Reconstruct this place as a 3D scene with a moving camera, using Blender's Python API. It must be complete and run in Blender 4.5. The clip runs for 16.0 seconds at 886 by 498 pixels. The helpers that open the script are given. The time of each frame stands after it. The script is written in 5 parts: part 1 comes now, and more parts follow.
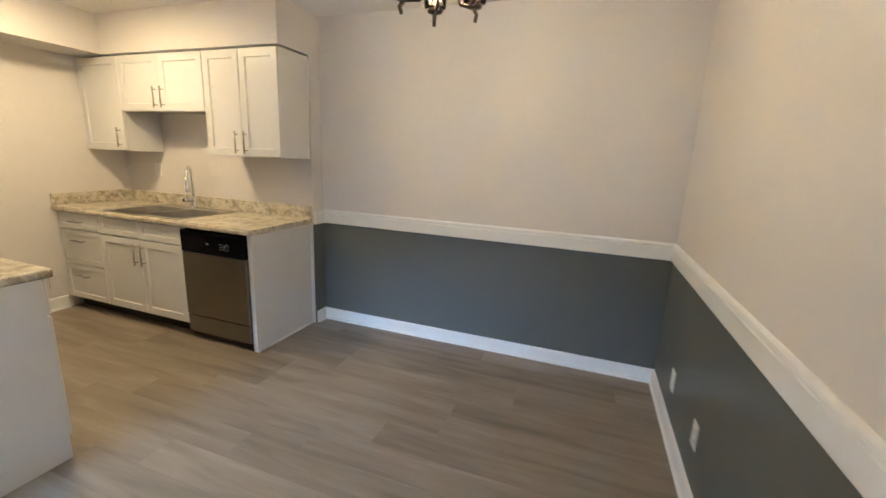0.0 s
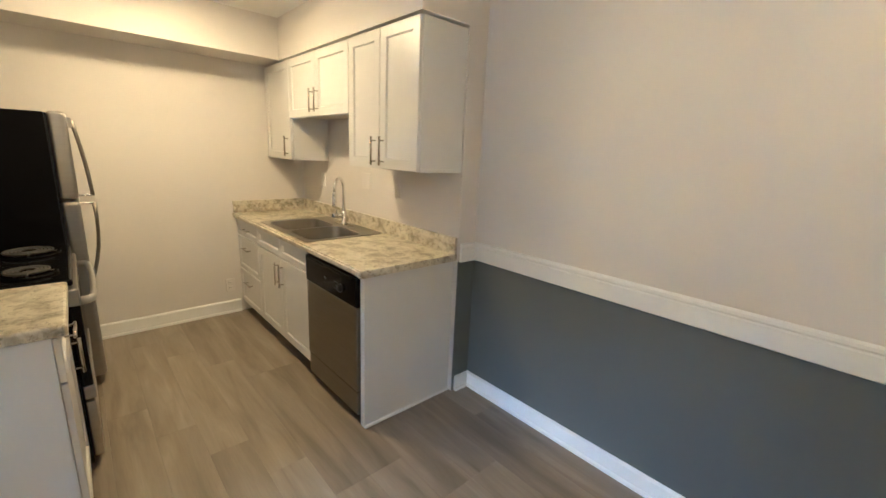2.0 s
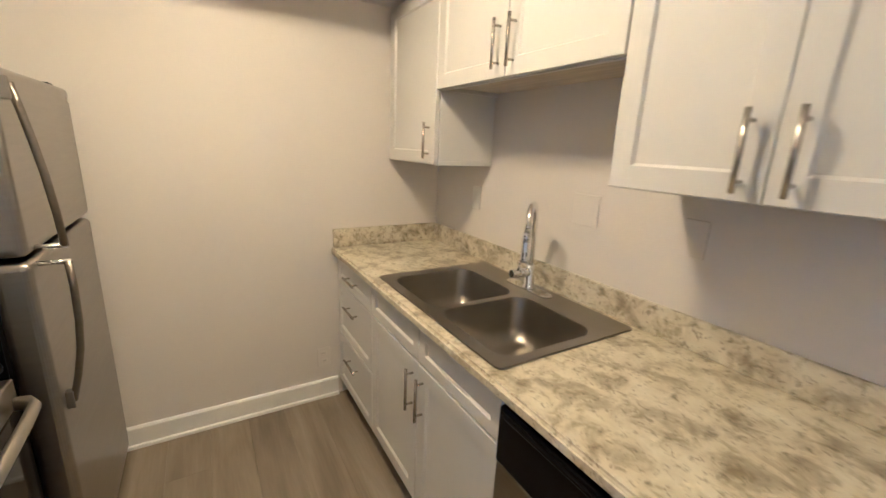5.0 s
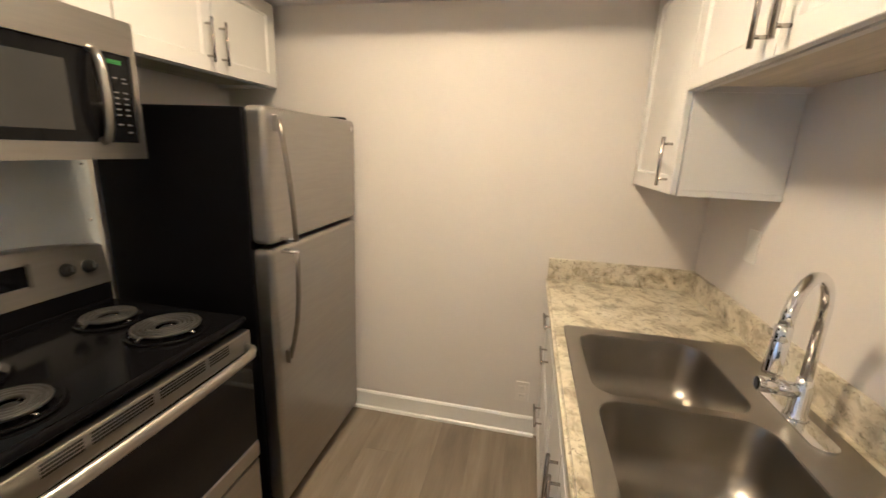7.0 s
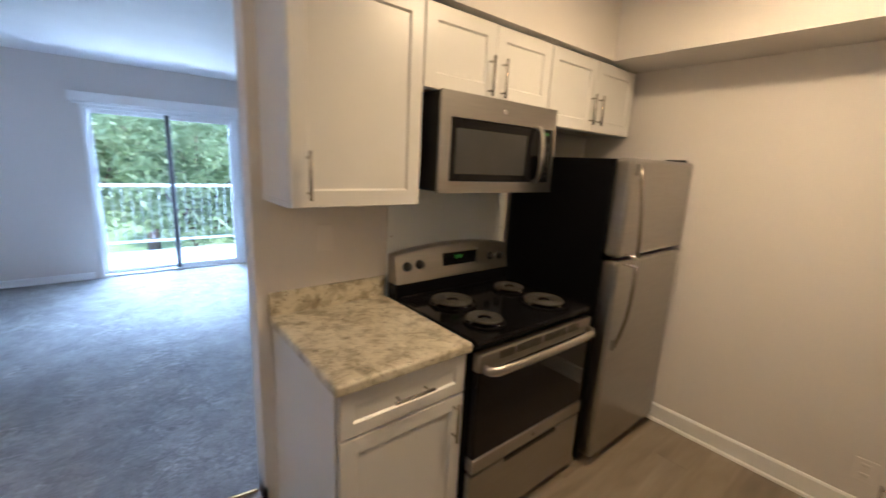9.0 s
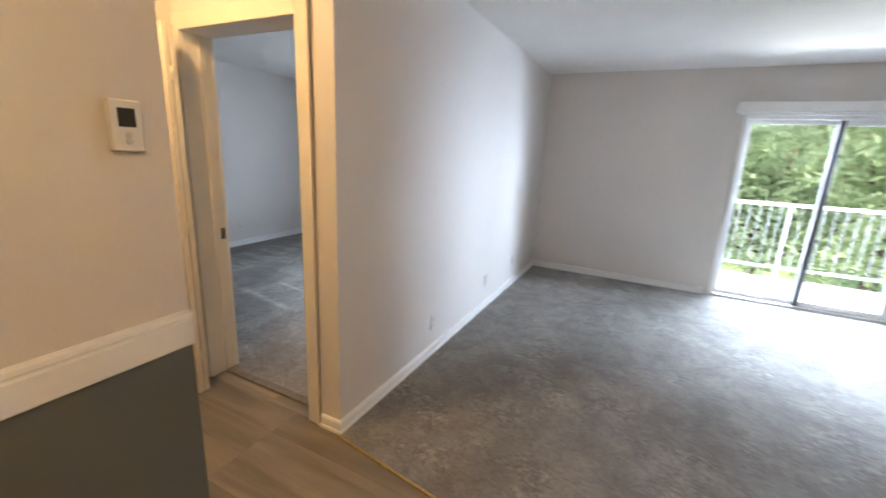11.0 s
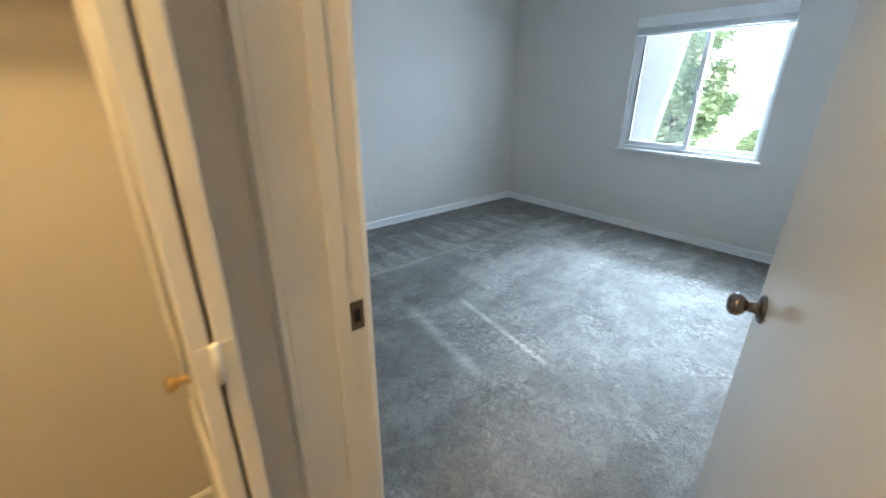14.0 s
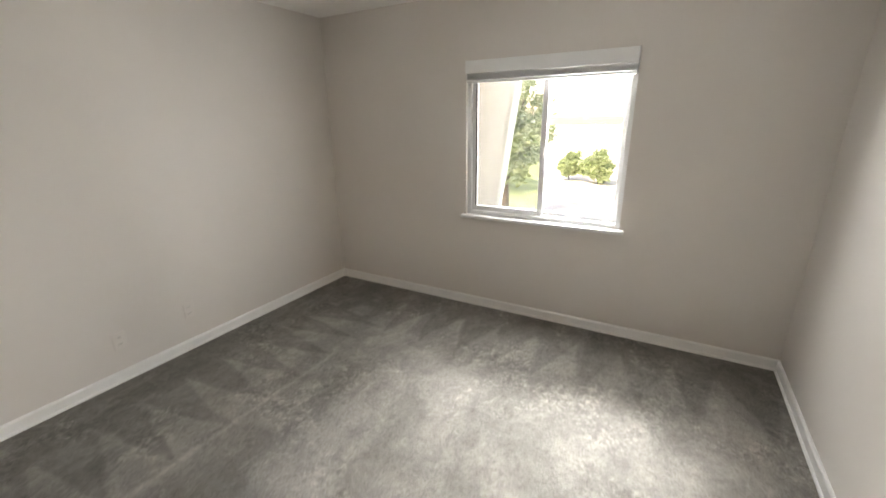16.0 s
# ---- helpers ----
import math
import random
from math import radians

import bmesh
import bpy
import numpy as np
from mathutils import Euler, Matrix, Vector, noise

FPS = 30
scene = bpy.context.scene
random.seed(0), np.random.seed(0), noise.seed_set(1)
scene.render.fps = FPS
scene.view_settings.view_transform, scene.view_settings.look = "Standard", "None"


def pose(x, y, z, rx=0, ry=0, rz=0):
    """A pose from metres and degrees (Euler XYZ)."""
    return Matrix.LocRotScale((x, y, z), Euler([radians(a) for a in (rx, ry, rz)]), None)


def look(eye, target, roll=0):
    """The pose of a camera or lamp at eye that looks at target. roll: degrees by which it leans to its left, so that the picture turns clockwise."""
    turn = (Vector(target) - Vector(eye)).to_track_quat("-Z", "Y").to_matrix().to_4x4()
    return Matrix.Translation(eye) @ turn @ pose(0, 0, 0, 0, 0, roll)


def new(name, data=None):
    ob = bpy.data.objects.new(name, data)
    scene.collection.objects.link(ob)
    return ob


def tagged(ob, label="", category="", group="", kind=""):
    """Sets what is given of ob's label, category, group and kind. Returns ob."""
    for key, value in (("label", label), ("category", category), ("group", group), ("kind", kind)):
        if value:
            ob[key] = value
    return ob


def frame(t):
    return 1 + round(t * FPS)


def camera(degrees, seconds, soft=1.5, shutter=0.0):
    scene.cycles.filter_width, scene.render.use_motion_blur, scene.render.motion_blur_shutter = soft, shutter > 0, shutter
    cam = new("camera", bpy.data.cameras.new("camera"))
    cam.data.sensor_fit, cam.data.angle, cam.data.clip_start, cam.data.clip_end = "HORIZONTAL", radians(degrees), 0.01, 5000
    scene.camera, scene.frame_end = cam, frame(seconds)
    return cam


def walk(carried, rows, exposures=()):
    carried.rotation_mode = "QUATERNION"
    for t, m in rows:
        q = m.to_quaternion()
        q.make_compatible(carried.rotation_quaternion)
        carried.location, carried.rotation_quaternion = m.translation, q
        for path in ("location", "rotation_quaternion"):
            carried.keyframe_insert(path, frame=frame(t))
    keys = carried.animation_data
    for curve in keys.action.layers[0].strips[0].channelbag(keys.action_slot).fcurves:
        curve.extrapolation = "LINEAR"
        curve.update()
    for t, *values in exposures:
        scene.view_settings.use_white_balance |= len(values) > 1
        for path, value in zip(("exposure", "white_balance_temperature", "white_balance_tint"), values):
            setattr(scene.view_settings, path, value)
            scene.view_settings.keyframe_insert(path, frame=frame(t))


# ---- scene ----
cam = camera(95.4, 16.0, 1.5, 0.4)
PATH = [
    (0, (4.274, -0.351, 1.446), (3.624, 1.489, 1.006), 2.5),
    (0.5, (4.23, -0.058, 1.456), (3.343, 1.681, 1.019), 2.6),
    (1, (4.134, 0.266, 1.466), (3.018, 1.866, 1.026), 2.6),
    (1.5, (4.018, 0.528, 1.475), (2.72, 1.982, 1.028), 2.5),
    (2, (3.826, 0.729, 1.499), (2.393, 2.046, 1.037), 2.6),
    (2.5, (3.545, 0.858, 1.485), (2.027, 2.072, 1.014), 2.6),
    (3, (3.265, 0.907, 1.496), (1.721, 2.084, 1.015), 2.4),
    (5.5, (1.977, 1.24, 1.467), (0.229, 2.068, 0.958), 2.7),
    (6, (1.894, 1.356, 1.451), (-0.004, 1.762, 0.966), 2.7),
    (6.5, (1.941, 1.465, 1.487), (0.0, 1.462, 1.006), 2.6),
    (7, (1.987, 1.596, 1.51), (0.084, 1.21, 1.03), 2.4),
    (7.5, (2.085, 1.658, 1.531), (0.274, 0.958, 1.049), 2.3),
    (8, (2.255, 1.683, 1.551), (0.564, 0.725, 1.08), 2.4),
    (8.5, (2.445, 1.686, 1.557), (0.923, 0.468, 1.11), 2.6),
    (9, (2.59, 1.648, 1.566), (1.35, 0.137, 1.143), 2.9),
    (9.5, (2.754, 1.554, 1.56), (1.912, -0.215, 1.157), 3.4),
    (10, (2.943, 1.4, 1.529), (2.71, -0.546, 1.126), 3.2),
    (10.2, (3.099, 1.297, 1.534), (3.136, -0.658, 1.115), 3.2),
    (12.3, (4.159, 0.338, 1.39), (5.611, -0.927, 0.851), 0.8),
    (12.5, (4.253, 0.268, 1.384), (5.744, -0.948, 0.838), 0.6),
    (13, (4.625, 0.059, 1.397), (6.155, -1.069, 0.773), 0.9),
    (13.5, (4.93, -0.136, 1.376), (6.448, -1.254, 0.709), 0.0),
    (14, (5.235, -0.352, 1.384), (6.647, -1.56, 0.642), 0.4),
    (14.5, (5.509, -0.6, 1.385), (6.729, -1.972, 0.592), -0.0),
    (15, (5.67, -0.872, 1.492), (6.728, -2.372, 0.698), -0.4),
    (15.5, (5.755, -1.203, 1.53), (6.724, -2.796, 0.807), -0.2),
    (16, (5.859, -1.535, 1.605), (6.792, -3.192, 0.984), -0.9),
]
EXPOSURES = [(0, 2.10, 4800, 8), (3, 2.10, 4750, 6), (5.5, 1.98, 4500, 12), (6.3, 2.10, 4500, 12), (7.5, 2.16, 4550, 14), (8.5, 1.90, 4350, 14), (9, 1.66, 4900, 16), (9.5, 1.63, 5050, 15), (10.2, 1.76, 6300, 17), (12.4, 1.88, 6600, 12), (13.4, 2.02, 5750, 5), (14.2, 2.24, 6200, 9), (15, 2.12, 7900, 19), (16, 2.20, 9000, 20)]
walk(cam, [(t, look(eye, aim, roll)) for t, eye, aim, roll in PATH], EXPOSURES)

# ---- world, sun, exposure ----
world = bpy.data.worlds.new("world")
scene.world = world
world.use_nodes = True
wn = world.node_tree.nodes
sky = wn.new("ShaderNodeTexSky")
sky.sky_type, sky.sun_disc = "NISHITA", False
sky.sun_elevation, sky.sun_rotation = radians(50), radians(150)
sky.air_density, sky.dust_density = 1.0, 0.6
wn["Background"].inputs["Strength"].default_value = 0.15
world.node_tree.links.new(sky.outputs[0], wn["Background"].inputs["Color"])
sun = new("sun", bpy.data.lights.new("sun", "SUN"))
sun.data.energy, sun.data.angle, sun.data.color = 4.5, radians(0.6), (1.0, 0.95, 0.88)
sun.matrix_world = look((10, 20, 30), (0, 0, 0))

WARM = (1.0, 0.64, 0.265)
KITCHEN_LAMP, HALL_LAMP, CHANDELIER = 34.0, 24.0, 37.0


def lamp(name, eye, target, power, sx, sy, color, spread=radians(180)):
    data = bpy.data.lights.new(name, "AREA")
    data.shape, data.size, data.size_y, data.energy, data.color = "RECTANGLE", sx, sy, power, color
    data.spread = spread
    ob = new(name, data)
    ob.matrix_world = look(eye, target)
    return ob


DAY = (0.65, 0.82, 1.0)
lamp("daylight_sliding_door", (2.2, -10.0, 3.35), (3.0, 0.5, 0.7), 108, 4.5, 1.2, DAY, radians(70))
lamp("daylight_sliding_door_high", (2.0, -7.5, 4.3), (2.4, -2.6, 0.0), 158, 3.0, 1.0, DAY, radians(75))
lamp("sunlit_ground_bounce", (2.0, -8.2, -1.3), (2.6, -2.4, 2.4), 34, 4.0, 1.2, (0.86, 0.95, 0.90), radians(80))
lamp("daylight_sliding_door_side", (-0.6, -5.7, 1.5), (4.9, -0.6, 1.1), 58, 1.2, 1.8, DAY, radians(64))
lamp("daylight_window_high", (7.7, -8.0, 4.0), (6.2, -2.6, 0.0), 134, 2.2, 1.0, DAY, radians(75))
lamp("daylight_window_side", (4.6, -6.7, 2.0), (8.78, -2.2, 0.8), 6, 2.0, 1.2, DAY, radians(90))
lamp("daylight_window", (6.405, -4.72, 1.52), (6.405, -3.0, 1.40), 11, 0.53, 0.66, DAY)


# ---- materials ----
def ramp(nt, stops, fac):
    n = nt.nodes.new("ShaderNodeValToRGB")
    e = n.color_ramp.elements
    while len(e) < len(stops):
        e.new(0.5)
    for el, (p, c) in zip(e, stops):
        el.position, el.color = p, (*c, 1)
    nt.links.new(fac, n.inputs[0])
    return n.outputs[0]


def noise_of(nt, scale, detail=4, stretch=(1, 1, 1), rough=0.55, warp=0.0):
    pos = nt.nodes.new("ShaderNodeNewGeometry").outputs["Position"]
    mp = nt.nodes.new("ShaderNodeMapping")
    mp.inputs["Scale"].default_value = stretch
    nt.links.new(pos, mp.inputs[0])
    n = nt.nodes.new("ShaderNodeTexNoise")
    n.inputs["Scale"].default_value, n.inputs["Detail"].default_value = scale, detail
    n.inputs["Roughness"].default_value, n.inputs["Distortion"].default_value = rough, warp
    nt.links.new(mp.outputs[0], n.inputs[0])
    return n.outputs["Fac"]


def bump_on(nt, bsdf, fac, strength, depth=0.01):
    b = nt.nodes.new("ShaderNodeBump")
    b.inputs["Strength"].default_value, b.inputs["Distance"].default_value = strength, depth
    nt.links.new(fac, b.inputs["Height"])
    nt.links.new(b.outputs[0], bsdf.inputs["Normal"])


def mix_color(nt, a, b, fac, mode="MIX"):
    m = nt.nodes.new("ShaderNodeMix")
    m.data_type, m.blend_type = "RGBA", mode
    for v, i in ((fac, 0), (a, 6), (b, 7)):
        if hasattr(v, "is_linked"):
            nt.links.new(v, m.inputs[i])
        elif i == 0:
            m.inputs[0].default_value = v
        else:
            m.inputs[i].default_value = (*v, 1)
    return m.outputs[2]


def fresh(name, rough=0.5, metal=0.0):
    m = bpy.data.materials.new(name)
    m.use_nodes = True
    b = m.node_tree.nodes["Principled BSDF"]
    b.inputs["Roughness"].default_value, b.inputs["Metallic"].default_value = rough, metal
    return m, m.node_tree, b


def paint(name, color, rough=0.5, vary=0.06, scale=3.0, bump=0.15, bscale=180.0, metal=0.0, stretch=(1, 1, 1), depth=0.002, spec=0.5):
    """A painted or plain surface with broad unevenness and fine relief."""
    m, nt, b = fresh(name, rough, metal)
    b.inputs["Specular IOR Level"].default_value = spec
    lo = tuple(c * (1 - vary) for c in color)
    hi = tuple(min(1, c * (1 + vary)) for c in color)
    nt.links.new(ramp(nt, [(0.3, lo), (0.7, hi)], noise_of(nt, scale, 5, stretch)), b.inputs["Base Color"])
    r = nt.nodes.new("ShaderNodeMapRange")
    r.inputs["To Min"].default_value, r.inputs["To Max"].default_value = rough * 0.88, min(1, rough * 1.12)
    nt.links.new(noise_of(nt, scale * 4, 3, stretch), r.inputs[0])
    nt.links.new(r.outputs[0], b.inputs["Roughness"])
    if bump:
        bump_on(nt, b, noise_of(nt, bscale, 2, stretch), bump, depth)
    return m


def glow(name, color, strength):
    m, nt, b = fresh(name)
    b.inputs["Base Color"].default_value = (*color, 1)
    b.inputs["Emission Color"].default_value = (*color, 1)
    b.inputs["Emission Strength"].default_value = strength
    return m


def glass(name, tint=(1, 1, 1), rough=0.0, haze=0.0):
    """Thin clear glass: straight through, with a mirror-like gloss by Fresnel; haze: the share of a fine insect screen."""
    m, nt, b = fresh(name)
    out = nt.nodes["Material Output"]
    tr = nt.nodes.new("ShaderNodeBsdfTransparent")
    tr.inputs[0].default_value = (*tint, 1)
    gl = nt.nodes.new("ShaderNodeBsdfGlossy")
    gl.inputs["Roughness"].default_value = rough
    fr = nt.nodes.new("ShaderNodeFresnel")
    fr.inputs[0].default_value = 1.45
    mx = nt.nodes.new("ShaderNodeMixShader")
    nt.links.new(fr.outputs[0], mx.inputs[0])
    nt.links.new(tr.outputs[0], mx.inputs[1])
    nt.links.new(gl.outputs[0], mx.inputs[2])
    last = mx.outputs[0]
    if haze:
        df = nt.nodes.new("ShaderNodeBsdfDiffuse")
        df.inputs[0].default_value = (0.16, 0.17, 0.18, 1)
        m2 = nt.nodes.new("ShaderNodeMixShader")
        m2.inputs[0].default_value = haze
        nt.links.new(tr.outputs[0], m2.inputs[1])
        nt.links.new(df.outputs[0], m2.inputs[2])
        last = m2.outputs[0]
    nt.links.new(last, out.inputs[0])
    return m


WALL = paint("greige_wall_paint", (0.67, 0.635, 0.60), 0.55, 0.03, 1.2, 0.25, 90)
ACCENT = paint("slate_grey_wall_paint", (0.118, 0.126, 0.118), 0.42, 0.05, 1.5, 0.25, 90)
CEIL = paint("white_ceiling_paint", (0.82, 0.81, 0.79), 0.8, 0.03, 2, 0.5, 120, depth=0.004)
TRIM = paint("white_gloss_trim", (0.78, 0.78, 0.77), 0.3, 0.03, 4, 0.08, 60)
OLDTRIM = paint("old_cream_trim", (0.72, 0.68, 0.60), 0.38, 0.05, 6, 0.3, 30)
CAB = paint("white_cabinet_lacquer", (0.65, 0.64, 0.62), 0.32, 0.025, 3, 0.05, 120)
CLOSET = paint("cream_closet_paint", (0.66, 0.60, 0.50), 0.5, 0.04, 1.5, 0.25, 80)
STEEL = paint("brushed_steel", (0.38, 0.365, 0.345), 0.33, 0.04, 6, 0.04, 60, 1.0, (1, 1, 14), 0.001)
SINKSTEEL = paint("sink_steel", (0.33, 0.308, 0.275), 0.32, 0.06, 8, 0.0, metal=1.0)
# brushed steel with the dark reflections it shows put into its base colour
STEEL_DARKREFLECT = paint("brushed_steel_dark_reflection", (0.255, 0.232, 0.20), 0.36, 0.05, 6, 0.12, 60, 1.0, (1, 1, 14), 0.001)
CHROME = paint("chrome", (0.82, 0.82, 0.83), 0.07, 0.02, 5, 0.0, metal=1.0)
NICKEL = paint("satin_nickel", (0.44, 0.41, 0.37), 0.24, 0.04, 20, 0.0, metal=1.0)
BLACK = paint("black_enamel", (0.005, 0.005, 0.006), 0.10, 0.1, 6, 0.03, 90, spec=0.09)
BLACKSIDE = paint("black_textured_steel", (0.004, 0.004, 0.005), 0.42, 0.1, 6, 0.3, 260, spec=0.06)
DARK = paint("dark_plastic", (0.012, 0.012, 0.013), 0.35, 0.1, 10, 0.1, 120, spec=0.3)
BLACKGLASS = paint("black_glass", (0.005, 0.005, 0.006), 0.06, 0.1, 3, 0.0, spec=0.2)
SCREEN = paint("grey_microwave_screen", (0.035, 0.035, 0.034), 0.18, 0.1, 4, 0.1, 400)
COIL = paint("grey_burner_coil", (0.045, 0.043, 0.041), 0.5, 0.25, 30, 0.2, 90, 0.25)
BRONZE = paint("dark_bronze", (0.05, 0.038, 0.03), 0.35, 0.15, 15, 0.1, 60, 0.9)
DARKNICKEL = paint("dark_antique_nickel", (0.20, 0.17, 0.14), 0.22, 0.1, 15, 0.05, 60, 1.0)
DOORPAINT = paint("glossy_white_door_paint", (0.74, 0.74, 0.73), 0.16, 0.03, 4, 0.12, 25)
BRASS = paint("aged_brass", (0.55, 0.38, 0.16), 0.30, 0.15, 25, 0.1, 60, 1.0)
RAWWOOD = paint("tan_cabinet_underside", (0.56, 0.50, 0.41), 0.6, 0.15, 4, 0.1, 60, stretch=(1, 8, 1))
PLATE = paint("white_plastic_plate", (0.74, 0.73, 0.70), 0.35, 0.02, 8, 0.0)
PAINTED = paint("painted_over_plate", (0.68, 0.645, 0.61), 0.5, 0.03, 3, 0.2, 90)
WINTRIM = paint("white_vinyl_frame", (0.78, 0.79, 0.79), 0.35, 0.03, 5, 0.0)
BLIND = paint("grey_white_blind", (0.74, 0.75, 0.76), 0.5, 0.04, 8, 0.1, 60)
GREYMETAL = paint("grey_railing_paint", (0.52, 0.53, 0.54), 0.45, 0.1, 6, 0.1, 60)
CONCRETE = paint("balcony_concrete", (0.46, 0.45, 0.43), 0.85, 0.12, 4, 0.5, 60)
BARK = paint("bark", (0.10, 0.075, 0.055), 0.9, 0.3, 12, 0.8, 20, depth=0.02)
SUBFLOOR = paint("dark_plank_joint", (0.06, 0.05, 0.042), 0.7, 0.1, 6, 0.0)
WHITEINK = paint("white_print", (0.10, 0.10, 0.10), 0.5, 0.02, 5, 0.0)
GREENLED = glow("green_led", (0.03, 0.17, 0.02), 0.02)
PANEL = paint("white_enamelled_sheet", (0.78, 0.82, 0.83), 0.3, 0.03, 2.5, 0.05, 60)
# the same steel lightened: the bright reflection on the range is in its colour
STEEL_LITREFLECT = paint("brushed_steel_lit_reflection", (0.56, 0.535, 0.50), 0.36, 0.05, 6, 0.04, 60, 1.0, (1, 1, 14), 0.001)
DIFFUSER = glow("lamp_diffuser", WARM, KITCHEN_LAMP)
HALLGLOW = glow("hall_lamp_diffuser", WARM, HALL_LAMP)
BULBGLOW = glow("bulb_glow", WARM, CHANDELIER)
GLASS = glass("clear_glass")
SHADE = glass("seeded_glass_shade", (0.97, 0.96, 0.94), 0.05)
MESHSCREEN = glass("insect_screen", (1, 1, 1), 0.0, 0.22)
INTERLOCK = paint("grey_door_interlock", (0.10, 0.105, 0.11), 0.5, 0.1, 10, 0.1, 60)
STRIP = paint("dull_worn_strip", (0.26, 0.22, 0.17), 0.45, 0.2, 20, 0.2, 60, 0.5)
SIDING = paint("pale_painted_siding", (0.66, 0.63, 0.58), 0.7, 0.08, 6, 0.4, 40)
PAVING = paint("pale_concrete_paving", (0.52, 0.50, 0.47), 0.85, 0.12, 1.5, 0.5, 40)


def make_plank():
    m, nt, b = fresh("weathered_oak_vinyl", 0.42)
    rnd = nt.nodes.new("ShaderNodeObjectInfo").outputs["Random"]
    pos = nt.nodes.new("ShaderNodeNewGeometry").outputs["Position"]
    shift = nt.nodes.new("ShaderNodeCombineXYZ")
    k = nt.nodes.new("ShaderNodeMath")
    k.operation = "MULTIPLY"
    k.inputs[1].default_value = 37.0
    nt.links.new(rnd, k.inputs[0])
    nt.links.new(k.outputs[0], shift.inputs[0])
    nt.links.new(k.outputs[0], shift.inputs[2])
    add = nt.nodes.new("ShaderNodeVectorMath")
    nt.links.new(pos, add.inputs[0])
    nt.links.new(shift.outputs[0], add.inputs[1])

    def grain(scale, stretch, detail, warp):
        mp = nt.nodes.new("ShaderNodeMapping")
        mp.inputs["Scale"].default_value = stretch
        nt.links.new(add.outputs[0], mp.inputs[0])
        n = nt.nodes.new("ShaderNodeTexNoise")
        n.inputs["Scale"].default_value, n.inputs["Detail"].default_value, n.inputs["Distortion"].default_value = scale, detail, warp
        nt.links.new(mp.outputs[0], n.inputs[0])
        return n.outputs["Fac"]

    broad, fine = grain(2.6, (0.55, 4.2, 1), 6, 0.5), grain(8.0, (0.9, 16.0, 1), 4, 0.5)
    base = ramp(nt, [(0.26, (0.160, 0.132, 0.098)), (0.46, (0.238, 0.200, 0.152)), (0.58, (0.270, 0.229, 0.177)), (0.76, (0.345, 0.298, 0.238))], broad)
    c = mix_color(nt, base, ramp(nt, [(0.35, (0.70, 0.68, 0.66)), (0.60, (1, 1, 1))], fine), 0.20, "MULTIPLY")
    tone = ramp(nt, [(0, (0.86, 0.85, 0.84)), (1, (1.08, 1.07, 1.05))], rnd)
    nt.links.new(mix_color(nt, c, tone, 1.0, "MULTIPLY"), b.inputs["Base Color"])
    bump_on(nt, b, fine, 0.12, 0.001)
    return m


PLANK = make_plank()


def make_counter():
    m, nt, b = fresh("speckled_granite_laminate", 0.28)
    patches = noise_of(nt, 11, 6, (1, 1, 1), 0.62, 0.5)
    c = ramp(nt, [(0.32, (0.27, 0.235, 0.165)), (0.43, (0.42, 0.375, 0.275)), (0.50, (0.57, 0.52, 0.40)), (0.66, (0.66, 0.62, 0.50))], patches)
    olive = ramp(nt, [(0.54, (1, 1, 1)), (0.66, (0.55, 0.53, 0.43))], noise_of(nt, 27, 5, (1, 1, 1), 0.6, 0.6))
    c = mix_color(nt, c, olive, 0.8, "MULTIPLY")
    dark = ramp(nt, [(0.36, (0.20, 0.17, 0.13)), (0.41, (1, 1, 1))], noise_of(nt, 58, 3, (1, 1, 1), 0.6, 0.8))
    c = mix_color(nt, c, dark, 0.55, "MULTIPLY")
    pale = ramp(nt, [(0.60, (1, 1, 1)), (0.70, (1.18, 1.17, 1.15))], noise_of(nt, 40, 4, (1, 1, 1), 0.6, 0.3))
    c = mix_color(nt, c, pale, 0.8, "MULTIPLY")
    nt.links.new(c, b.inputs["Base Color"])
    bump_on(nt, b, noise_of(nt, 160, 2), 0.08, 0.001)
    return m


COUNTER = make_counter()


def math_node(nt, op, a, b=None, clamp=False):
    n = nt.nodes.new("ShaderNodeMath")
    n.operation, n.use_clamp = op, clamp
    for i, v in enumerate((a, b)):
        if v is None:
            continue
        if hasattr(v, "is_linked"):
            nt.links.new(v, n.inputs[i])
        else:
            n.inputs[i].default_value = v
    return n.outputs[0]


def nap_wedges(nt, along, off, pitch, reach, wob):
    """A brushed border by a wall: long wedges whose tips point at it; along runs by the wall, off is the distance from the tips."""
    u = math_node(nt, "ADD", math_node(nt, "DIVIDE", along, pitch), math_node(nt, "MULTIPLY", math_node(nt, "SUBTRACT", wob, 0.5), 0.7))
    tri = math_node(nt, "MULTIPLY", math_node(nt, "PINGPONG", u, 0.5), 2.0)
    edge = math_node(nt, "SUBTRACT", math_node(nt, "DIVIDE", off, reach), tri)
    return math_node(nt, "MULTIPLY", math_node(nt, "ADD", edge, 0.05), 6.0, True)


def nap_streak(nt, x, v, at, x0, x1, width, wob):
    """A short pale ridge in the pile along one line."""
    d = math_node(nt, "ABSOLUTE", math_node(nt, "SUBTRACT", v, at))
    line = math_node(nt, "SUBTRACT", 1.0, math_node(nt, "DIVIDE", d, width), True)
    a = math_node(nt, "MULTIPLY", math_node(nt, "SUBTRACT", x, x0), 8.0, True)
    b = math_node(nt, "MULTIPLY", math_node(nt, "SUBTRACT", x1, x), 8.0, True)
    return math_node(nt, "MULTIPLY", math_node(nt, "MULTIPLY", line, math_node(nt, "MULTIPLY", a, b)), math_node(nt, "ADD", wob, 0.3))


